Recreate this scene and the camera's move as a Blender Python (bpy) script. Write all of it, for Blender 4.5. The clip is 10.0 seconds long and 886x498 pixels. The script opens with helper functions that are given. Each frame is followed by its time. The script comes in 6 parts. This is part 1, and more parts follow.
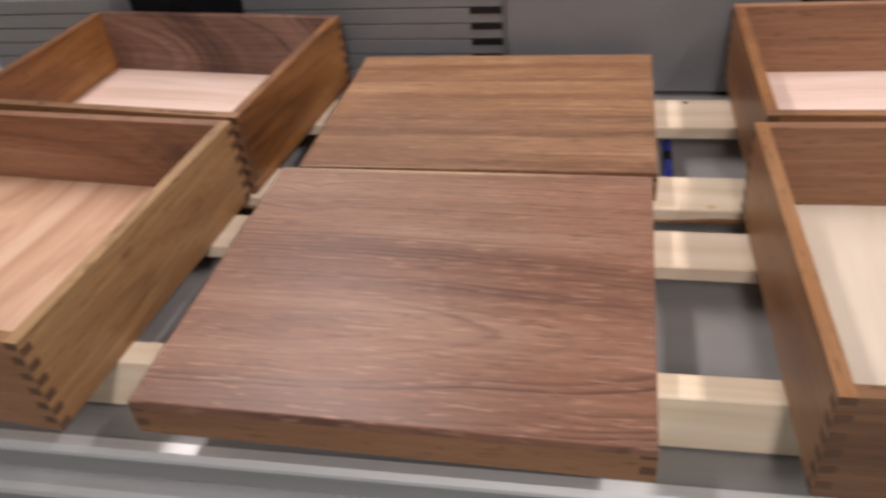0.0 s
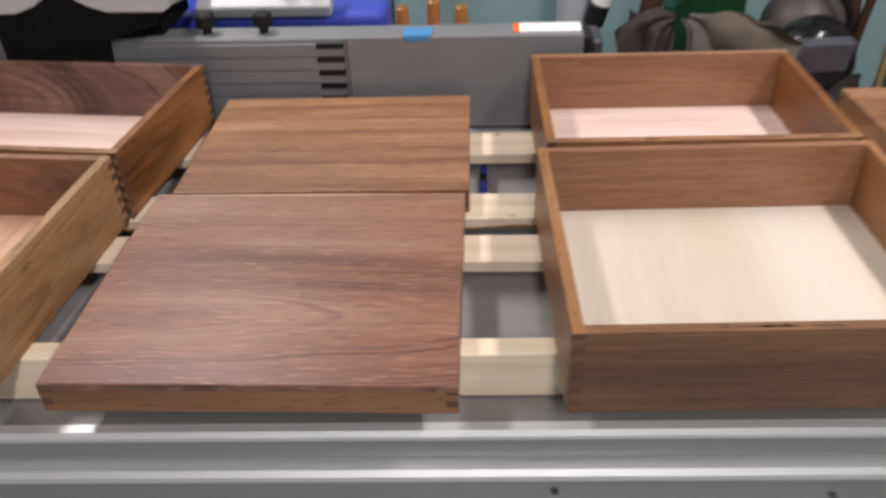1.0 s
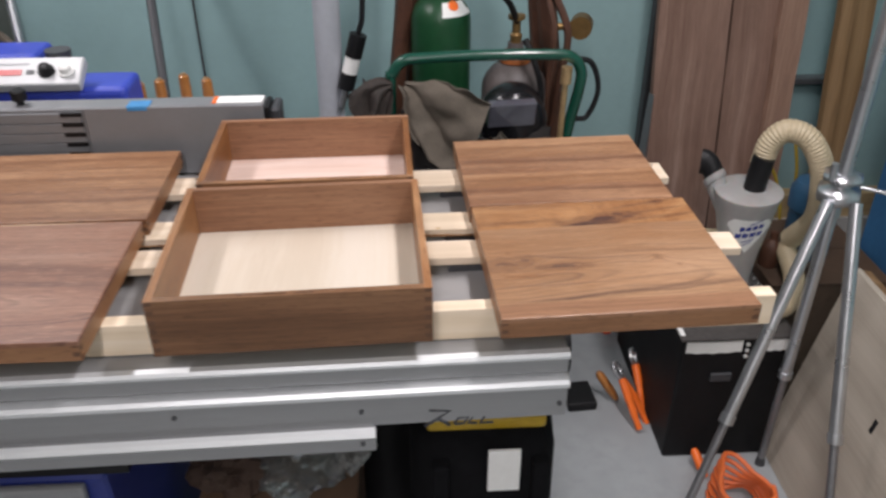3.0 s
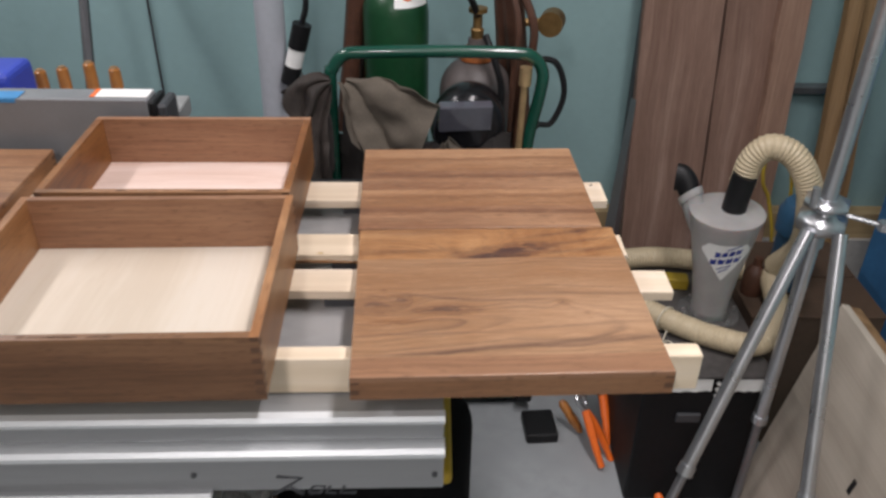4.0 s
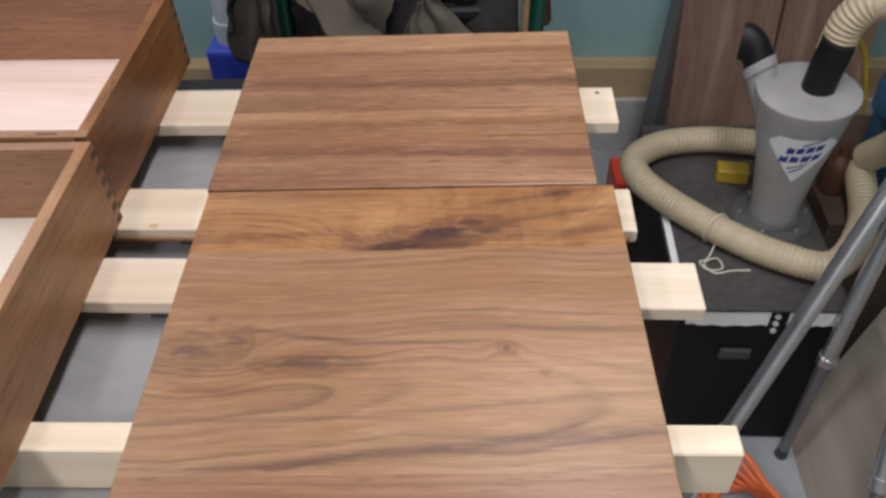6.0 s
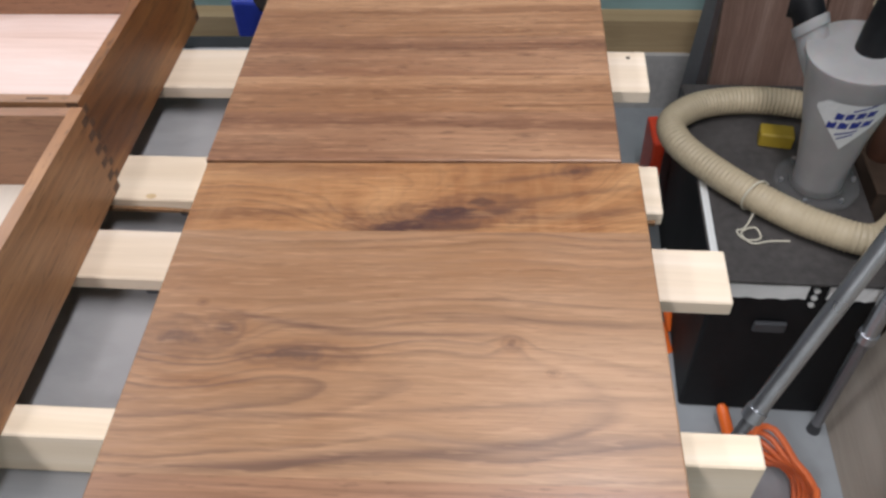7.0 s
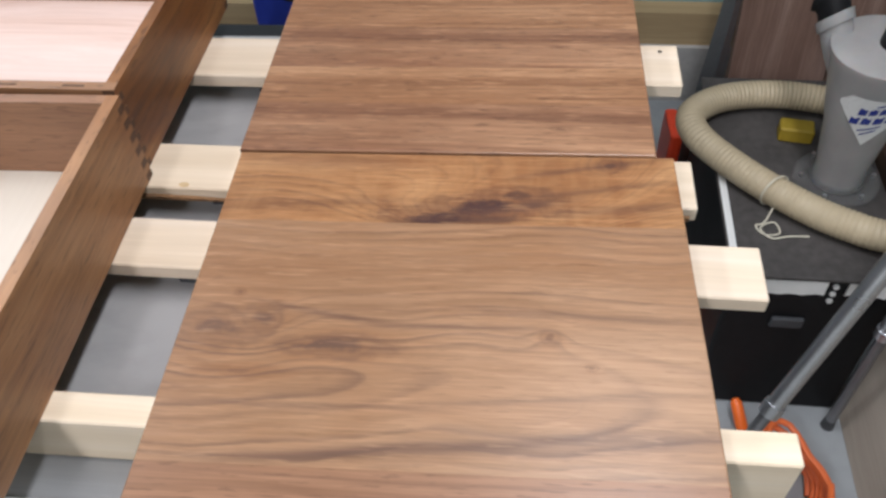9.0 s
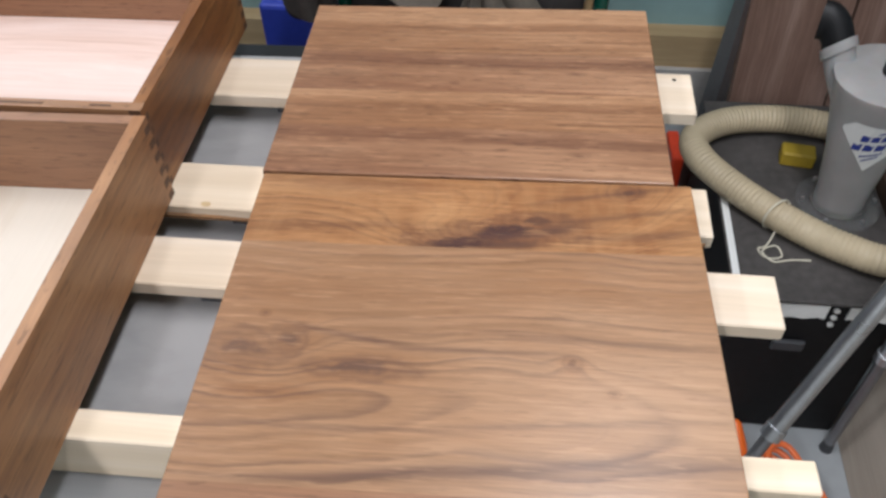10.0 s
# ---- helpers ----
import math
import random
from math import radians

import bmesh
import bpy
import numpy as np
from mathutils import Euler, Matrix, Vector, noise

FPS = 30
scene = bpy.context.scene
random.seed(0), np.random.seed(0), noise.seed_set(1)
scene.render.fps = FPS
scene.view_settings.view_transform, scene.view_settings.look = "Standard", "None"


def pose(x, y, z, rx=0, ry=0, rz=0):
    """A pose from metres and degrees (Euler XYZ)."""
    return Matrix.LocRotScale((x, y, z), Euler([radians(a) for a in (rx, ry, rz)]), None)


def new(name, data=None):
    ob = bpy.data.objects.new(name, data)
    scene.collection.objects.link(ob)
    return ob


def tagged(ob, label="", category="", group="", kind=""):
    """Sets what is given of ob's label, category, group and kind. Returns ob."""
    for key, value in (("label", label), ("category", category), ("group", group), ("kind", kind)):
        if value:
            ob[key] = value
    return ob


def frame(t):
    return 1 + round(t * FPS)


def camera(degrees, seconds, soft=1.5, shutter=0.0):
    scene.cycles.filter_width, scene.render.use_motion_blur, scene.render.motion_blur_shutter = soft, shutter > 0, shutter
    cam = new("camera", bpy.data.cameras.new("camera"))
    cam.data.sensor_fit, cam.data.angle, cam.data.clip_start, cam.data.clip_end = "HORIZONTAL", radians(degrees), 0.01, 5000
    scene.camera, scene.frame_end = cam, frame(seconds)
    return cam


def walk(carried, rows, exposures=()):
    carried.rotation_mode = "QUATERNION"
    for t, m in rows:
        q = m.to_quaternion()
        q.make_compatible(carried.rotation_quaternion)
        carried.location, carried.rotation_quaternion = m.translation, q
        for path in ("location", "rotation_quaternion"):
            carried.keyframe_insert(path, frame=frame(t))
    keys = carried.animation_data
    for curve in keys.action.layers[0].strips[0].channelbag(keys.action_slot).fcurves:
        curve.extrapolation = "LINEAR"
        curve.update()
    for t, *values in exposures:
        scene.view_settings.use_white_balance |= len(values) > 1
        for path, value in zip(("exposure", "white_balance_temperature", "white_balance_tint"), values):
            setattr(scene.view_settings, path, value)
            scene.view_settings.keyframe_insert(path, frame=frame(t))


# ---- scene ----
# ---- camera and walk ----
cam = camera(57.6, 10.0, soft=2.7, shutter=0.5)
ROWS = [
    (0.0, -0.1310, -0.3000, 1.3700, 53.53, 5.02, 11.21),
    (0.5, -0.1390, -0.3060, 1.3700, 52.83, 1.53, 3.85),
    (1.0, -0.0800, -0.4390, 1.4360, 55.57, 1.78, 2.49),
    (1.5, -0.0410, -0.6460, 1.5500, 57.41, 1.21, 0.53),
    (2.0, 0.0460, -0.8100, 1.6160, 59.24, 0.99, -0.61),
    (2.5, 0.1864, -0.8025, 1.6235, 58.32, 0.98, -1.81),
    (3.0, 0.2884, -0.7690, 1.5907, 58.57, 0.13, -3.13),
    (4.5, 0.5234, -0.4702, 1.5085, 57.11, -1.05, 0.53),
    (5.0, 0.5243, -0.3462, 1.4690, 54.24, -0.34, -0.08),
    (5.5, 0.5764, -0.2454, 1.4409, 49.30, 0.71, 1.06),
    (7.0, 0.6386, -0.1391, 1.4141, 42.11, 2.84, 5.64),
    (7.5, 0.6349, -0.1232, 1.4086, 40.92, 2.62, 5.93),
    (8.0, 0.6291, -0.1190, 1.4146, 40.43, 2.34, 6.14),
    (8.5, 0.6233, -0.1261, 1.4190, 40.67, 2.40, 6.28),
    (9.0, 0.6176, -0.1395, 1.4168, 41.38, 2.60, 6.49),
    (9.5, 0.6094, -0.1415, 1.4202, 41.53, 2.59, 6.62),
    (10.0, 0.5976, -0.1420, 1.4282, 42.39, 1.63, 6.81),
]
EXPOSURES = [(0.0, -0.24, 7050, 14), (0.5, -0.21, 6950, 13), (1.0, -0.13, 6780, 12), (2.0, -0.05, 6600, 11), (3.0, -0.10, 6600, 11), (4.5, -0.28, 6650, 10), (5.0, -0.34, 6630, 10), (5.5, -0.33, 6500, 9), (7.0, -0.19, 6220, 8), (10.0, -0.13, 6160, 6)]   # seconds, stops, kelvin, tint
walk(cam, [(t, pose(x, y, z, rx, ry, rz)) for t, x, y, z, rx, ry, rz in ROWS], EXPOSURES)

# ---- light: a closed basement workshop under fluorescent tubes ----
world = bpy.data.worlds.new("world")
world.use_nodes = True
world.node_tree.nodes["Background"].inputs[0].default_value = (0.9, 0.95, 1.0, 1)
world.node_tree.nodes["Background"].inputs[1].default_value = 0.01
scene.world = world
STRIP = 0.975      # top of the softwood strips
TABLE = 0.942      # cast-iron table
TUBES = [(0.1, -1.60, 2.42, 36.0), (-0.90, 0.95, 2.42, 24.0), (0.85, 0.15, 2.42, 29.0)]   # x, y, z, watts; tubes run along y
for tx, ty, tz, watts in TUBES:
    lamp = bpy.data.lights.new("tube_light", "AREA")
    lamp.shape, lamp.size, lamp.size_y = "RECTANGLE", 0.14, 1.2
    lamp.energy, lamp.color = watts, (1.0, 0.95, 0.985)
    ob = new("tube_light", lamp)
    ob.matrix_world = pose(tx, ty, tz)

# ---- mesh helpers ----
def add_box(bm, x0, x1, y0, y1, z0, z1, bevel=0.0, mat=0, seg=1, m=None):
    ret = bmesh.ops.create_cube(bm, size=1.0)
    vs = ret["verts"]
    for v in vs:
        v.co = Vector(((x0 + x1) / 2 + v.co.x * (x1 - x0), (y0 + y1) / 2 + v.co.y * (y1 - y0), (z0 + z1) / 2 + v.co.z * (z1 - z0)))
    fs = list({f for v in vs for f in v.link_faces})
    for f in fs:
        f.material_index = mat
    if bevel > 0:
        es = list({e for v in vs for e in v.link_edges})
        out = bmesh.ops.bevel(bm, geom=es, offset=bevel, segments=seg, affect="EDGES", profile=0.5)
        for f in out["faces"]:
            f.material_index = mat
        vs = list({v for f in out["faces"] for v in f.verts} | {v for v in vs if v.is_valid})
    if m is not None:
        bmesh.ops.transform(bm, matrix=m, verts=[v for v in vs if v.is_valid])
    return vs


def add_cyl(bm, p0, p1, r0, r1=None, seg=20, mat=0, caps=True):
    p0, p1 = Vector(p0), Vector(p1)
    r1 = r0 if r1 is None else r1
    d = p1 - p0
    ret = bmesh.ops.create_cone(bm, cap_ends=caps, segments=seg, radius1=r0, radius2=r1, depth=d.length)
    m = Matrix.Translation((p0 + p1) / 2) @ d.to_track_quat("Z", "Y").to_matrix().to_4x4()
    bmesh.ops.transform(bm, matrix=m, verts=ret["verts"])
    for f in {f for v in ret["verts"] for f in v.link_faces}:
        f.material_index = mat
    return ret["verts"]


def spline(points, n):
    """Smooth points through a few control points (Catmull-Rom)."""
    P = [Vector(p) for p in points]
    P = [2 * P[0] - P[1]] + P + [2 * P[-1] - P[-2]]
    out = []
    for i in range(1, len(P) - 2):
        for k in range(n):
            t = k / n
            a, b, c, d = P[i - 1], P[i], P[i + 1], P[i + 2]
            out.append(0.5 * ((2 * b) + (c - a) * t + (2 * a - 5 * b + 4 * c - d) * t * t + (3 * b - a - 3 * c + d) * t ** 3))
    out.append(P[-2])
    return out


def add_tube(bm, path, radius, seg=12, ribs=0.0, pitch=0.008, mat=0):
    """A tube along a path; ribs makes it a corrugated hose."""
    pts = [Vector(p) for p in path]
    if ribs > 0:
        fine, dist = [pts[0]], 0.0
        for a, b in zip(pts, pts[1:]):
            k = max(1, int((b - a).length / (pitch / 4) + 0.5))
            fine += [a.lerp(b, j / k) for j in range(1, k + 1)]
        pts = fine
    rings, up, dist = [], Vector((0, 0, 1)), 0.0
    side = None
    for i, p in enumerate(pts):
        d = (pts[min(i + 1, len(pts) - 1)] - pts[max(i - 1, 0)]).normalized()
        if side is None:
            side = d.cross(up if abs(d.z) < 0.9 else Vector((1, 0, 0))).normalized()
        side = (side - d * side.dot(d)).normalized()
        other = d.cross(side)
        if i:
            dist += (p - pts[i - 1]).length
        r = radius[i * len(radius) // len(pts)] if isinstance(radius, (list, tuple)) else radius
        r += ribs * math.cos(2 * math.pi * dist / pitch)
        rings.append([bm.verts.new(p + (side * math.cos(2 * math.pi * k / seg) + other * math.sin(2 * math.pi * k / seg)) * r) for k in range(seg)])
    for a, b in zip(rings, rings[1:]):
        for k in range(seg):
            f = bm.faces.new((a[k], a[(k + 1) % seg], b[(k + 1) % seg], b[k]))
            f.material_index, f.smooth = mat, True
    for ring in (rings[0], rings[-1]):
        f = bm.faces.new(ring)
        f.material_index = mat


def add_lathe(bm, profile, seg=32, centre=(0, 0, 0), mat=0):
    """A turned body from (radius, height) pairs."""
    c = Vector(centre)
    rings = []
    for r, z in profile:
        rings.append([bm.verts.new(c + Vector((r * math.cos(2 * math.pi * k / seg), r * math.sin(2 * math.pi * k / seg), z))) for k in range(seg)])
    for a, b in zip(rings, rings[1:]):
        for k in range(seg):
            f = bm.faces.new((a[k], a[(k + 1) % seg], b[(k + 1) % seg], b[k]))
            f.smooth, f.material_index = True, mat
    for ring in (rings[0], rings[-1]):
        if ring[0].co != ring[1].co:
            bm.faces.new(ring).material_index = mat


def add_prism(bm, outline, x0, x1, mat=0):
    """An extrusion along x of a (y, z) outline."""
    a = [bm.verts.new((x0, y, z)) for y, z in outline]
    b = [bm.verts.new((x1, y, z)) for y, z in outline]
    n = len(outline)
    for k in range(n):
        bm.faces.new((a[k], a[(k + 1) % n], b[(k + 1) % n], b[k])).material_index = mat
    bm.faces.new(a).material_index = mat
    bm.faces.new(b).material_index = mat


def finish(bm, name, mats):
    bmesh.ops.recalc_face_normals(bm, faces=bm.faces)
    me = bpy.data.meshes.new(name)
    bm.to_mesh(me)
    bm.free()
    for mt in mats if isinstance(mats, (list, tuple)) else [mats]:
        me.materials.append(mt)
    return me


def part(name, bm, mats, parent=None, label="", smooth=False):
    me = finish(bm, name, mats)
    if smooth:
        me.shade_smooth()
        me.set_sharp_from_angle(angle=radians(35))
    ob = new(name, me)
    if parent is not None:
        ob.parent = parent
    if label:
        tagged(ob, label)
    return ob


def thing(name, label, category, m=None, group="", kind=""):
    ob = new(name)
    if m is not None:
        ob.matrix_basis = m
    return tagged(ob, label, category, group, kind)


def solo(name, bm, mats, label, category, m=None, kind="", smooth=False, group=""):
    ob = part(name, bm, mats, None, "", smooth)
    if m is not None:
        ob.matrix_basis = m
    return tagged(ob, label, category, group, kind)


# ---- materials ----
class Nodes:
    def __init__(self, name):
        self.mat = bpy.data.materials.new(name)
        self.mat.use_nodes = True
        self.tree = self.mat.node_tree
        self.shader = self.tree.nodes["Principled BSDF"]

    def add(self, kind, inputs=(), **props):
        nd = self.tree.nodes.new(kind)
        if "operation" in props:
            nd.operation = props["operation"]
        if "data_type" in props:
            nd.data_type, nd.blend_type = props["data_type"], props["blend_type"]
        for key, value in dict(inputs).items():
            self.put(nd.inputs[key], value)
        return nd

    def put(self, socket, value):
        if isinstance(value, bpy.types.NodeSocket):
            self.tree.links.new(value, socket)
        else:
            socket.default_value = value

    def math(self, op, a, b=0.0):
        return self.add("ShaderNodeMath", {0: a, 1: b}, operation=op).outputs[0]

    def vec(self, op, a, b=(0, 0, 0)):
        return self.add("ShaderNodeVectorMath", {0: a, 1: b}, operation=op).outputs[0]

    def ramp(self, fac, stops):
        nd = self.add("ShaderNodeValToRGB", {0: fac})
        el = nd.color_ramp.elements
        while len(el) < len(stops):
            el.new(0.5)
        for e, (p, c) in zip(el, stops):
            e.position, e.color = p, (*c, 1) if len(c) == 3 else c
        return nd.outputs[0]

    def mix(self, fac, a, b, blend="MIX"):
        nd = self.add("ShaderNodeMix", data_type="RGBA", blend_type=blend)
        for i, v in ((0, fac), (6, a), (7, b)):
            self.put(nd.inputs[i], (*v, 1) if isinstance(v, tuple) and len(v) == 3 else v)
        return nd.outputs[2]

    def noise(self, vector, scale, detail=4.0, rough=0.55, distortion=0.0):
        return self.add("ShaderNodeTexNoise", {"Vector": vector, "Scale": scale, "Detail": detail, "Roughness": rough, "Distortion": distortion}).outputs[0]

    def bump(self, height, strength=0.2, distance=0.001):
        nd = self.add("ShaderNodeBump", {"Height": height, "Strength": strength, "Distance": distance})
        self.put(self.shader.inputs["Normal"], nd.outputs[0])

    def set(self, **kw):
        names = {"color": "Base Color", "rough": "Roughness", "metal": "Metallic", "alpha": "Alpha", "trans": "Transmission Weight", "coat": "Coat Weight",
                 "spec": "Specular IOR Level", "sss": "Subsurface Weight", "emit": "Emission Color", "power": "Emission Strength", "ior": "IOR"}
        for k, v in kw.items():
            self.put(self.shader.inputs[names[k]], (*v, 1) if isinstance(v, tuple) and len(v) == 3 else v)
        return self.mat

    def local(self, shift=10.0):
        """Object coordinates, moved by a random amount for each object."""
        co = self.add("ShaderNodeTexCoord").outputs["Object"]
        rnd = self.add("ShaderNodeObjectInfo").outputs["Random"]
        off = self.add("ShaderNodeCombineXYZ", {0: self.math("MULTIPLY", rnd, shift), 1: self.math("MULTIPLY", rnd, 1.7), 2: self.math("MULTIPLY", rnd, 0.31)}).outputs[0]
        return self.vec("ADD", co, off)


def wood(name, dark, mid, light, axis="x", rings=1.0, rough=0.42, pores=0.5, figure=1.0, coat=0.0, knots=(), seed=0.0, lines=0.5, freq=55.0, own=True, pale=None, bands=0.55, warp=0.0, deep=None):
    """Sawn timber: growth rings as a phase that wanders along the grain and swells round knots, a streaky tone, fine dark pores.
    knots: (x, y, half length, half width, swell, darkness); pale: (y, width, colour) of a sapwood edge."""
    n = Nodes(name)
    raw = n.add("ShaderNodeTexCoord").outputs["Object"]
    co = n.vec("ADD", n.local() if own else raw, (seed, seed * 0.37, seed * 0.11))
    if axis != "x":
        sep = n.add("ShaderNodeSeparateXYZ", {0: co})
        order = (1, 0, 2) if axis == "y" else (2, 0, 1)
        co = n.add("ShaderNodeCombineXYZ", {k: sep.outputs[j] for k, j in enumerate(order)}).outputs[0]
    bend = n.add("ShaderNodeTexNoise", {"Vector": n.vec("MULTIPLY", co, (2.0, 7.0, 7.0)), "Scale": 1.0, "Detail": 2.0, "Roughness": 0.45})
    wander = n.math("MULTIPLY", n.math("SUBTRACT", bend.outputs[0], 0.5), 0.085 * figure)
    ripple = n.math("MULTIPLY", n.math("SUBTRACT", n.noise(n.vec("MULTIPLY", co, (14.0, 40.0, 40.0)), 1.0, 2.0), 0.5), 0.0065 * figure)
    flow = n.vec("ADD", co, n.add("ShaderNodeCombineXYZ", {1: wander, 2: wander}).outputs[0])
    sepf = n.add("ShaderNodeSeparateXYZ", {0: flow})
    across = n.math("ADD", n.math("ADD", sepf.outputs[1], n.math("MULTIPLY", sepf.outputs[2], 0.8)), ripple)
    heart = None
    for kx, ky, kl, kw, swell, dk in knots:
        q = n.vec("MULTIPLY", n.vec("SUBTRACT", raw, (kx, ky, 0)), (1 / kl, 1 / kw, 0))
        wob = n.vec("MULTIPLY", n.vec("SUBTRACT", n.add("ShaderNodeTexNoise", {"Vector": raw, "Scale": 42.0, "Detail": 6.0, "Roughness": 0.6}).outputs[1], (0.5, 0.5, 0.5)), (1.5, 1.5, 0))
        d2 = n.vec("ADD", q, wob)
        dist = n.add("ShaderNodeVectorMath", {0: d2}, operation="LENGTH").outputs["Value"]
        bell = n.math("POWER", 2.718, n.math("MULTIPLY", n.math("MULTIPLY", dist, dist), -1.0))
        across = n.math("ADD", across, n.math("MULTIPLY", bell, swell))
        core = n.math("MULTIPLY", n.add("ShaderNodeMapRange", {0: bell, 1: 0.08, 2: 0.75, 3: 0.0, 4: 1.0}).outputs[0], n.math("MULTIPLY", n.math("ADD", 0.62, n.math("MULTIPLY", n.math("SINE", n.math("MULTIPLY", dist, 7.5)), 0.38)), dk))
        heart = core if heart is None else n.math("MAXIMUM", heart, core)
    if warp:        # rings crowd towards the back of the board
        shifted = n.math("SUBTRACT", across, seed * 0.45)
        across = n.math("ADD", shifted, n.math("MULTIPLY", n.math("MULTIPLY", shifted, shifted), warp))
    phase = n.math("MULTIPLY", across, freq * rings)
    saw = n.math("FRACT", phase)
    ring = n.math("POWER", saw, 3.5)
    between = n.math("POWER", n.math("FRACT", n.math("MULTIPLY", phase, 2.7)), 3.0)
    soft = n.math("MULTIPLY", n.math("ADD", n.math("SINE", n.math("MULTIPLY", phase, 2.1)), 1.0), 0.5)
    fade = n.ramp(n.noise(n.vec("MULTIPLY", co, (3.0, 22.0, 22.0)), 1.0, 2.0), [(0.42, (0, 0, 0)), (0.60, (1, 1, 1))])
    band = n.noise(n.vec("MULTIPLY", flow, (0.5, 17.0, 17.0)), 1.3 * rings, 3.0, 0.6)
    fine = n.noise(n.vec("MULTIPLY", flow, (3.0, 150.0, 150.0)), 1.0, 3.0, 0.65)
    fibre = n.noise(n.vec("MULTIPLY", flow, (9.0, 620.0, 620.0)), 1.0, 2.0, 0.6)
    pore = n.noise(n.vec("MULTIPLY", co, (16.0, 430.0, 430.0)), 1.0, 2.0, 0.5)
    tone = n.math("ADD", n.math("ADD", n.math("MULTIPLY", band, bands), (0.55 - bands) * 0.5), n.math("ADD", n.math("MULTIPLY", fine, 0.30), n.math("MULTIPLY", soft, 0.10)))
    col = n.ramp(tone, [(0.36, dark), (0.48, mid), (0.60, light)])
    if pale is not None:
        py, pw, pc = pale
        edge = n.add("ShaderNodeSeparateXYZ", {0: raw}).outputs[1]
        edge = n.math("ADD", edge, n.math("MULTIPLY", n.math("SUBTRACT", band, 0.5), 0.05))
        keep = n.add("ShaderNodeMapRange", {0: edge, 1: py, 2: py + pw, 3: 0.0, 4: 1.0}).outputs[0]
        col = n.mix(n.math("MULTIPLY", keep, n.math("ADD", 0.55, n.math("MULTIPLY", fine, 0.5))), col, pc)
    rnd = n.add("ShaderNodeObjectInfo").outputs["Random"]
    hsv = n.add("ShaderNodeHueSaturation", {"Color": col, "Hue": n.math("ADD", 0.496, n.math("MULTIPLY", rnd, 0.008)), "Saturation": 1.0, "Value": n.math("ADD", n.math("ADD", 0.92, n.math("MULTIPLY", rnd, 0.16)), n.math("MULTIPLY", n.math("SUBTRACT", fibre, 0.5), 0.75 * min(1.0, lines * 2.2)))})
    col = hsv.outputs[0]
    deep = deep or tuple(c * 0.62 for c in dark)
    col = n.mix(n.math("MULTIPLY", n.math("MULTIPLY", ring, fade), lines), col, deep)
    col = n.mix(n.math("MULTIPLY", n.math("MULTIPLY", between, n.math("SUBTRACT", 1.0, n.math("MULTIPLY", fade, 0.6))), lines * 0.38), col, deep)
    if heart is not None:
        col = n.mix(heart, col, deep)
    cut = n.ramp(pore, [(0.36, (1, 1, 1)), (0.45, (0, 0, 0))])
    col = n.mix(n.math("MULTIPLY", cut, pores), col, tuple(c * 0.72 for c in dark))
    n.bump(n.math("ADD", n.math("MULTIPLY", pore, 0.6), n.math("MULTIPLY", fine, 0.4)), 0.12, 0.0006)
    gloss = n.math("ADD", rough, n.math("MULTIPLY", n.math("SUBTRACT", fine, 0.5), 0.3))
    return n.set(color=col, rough=gloss, coat=coat, spec=0.45)


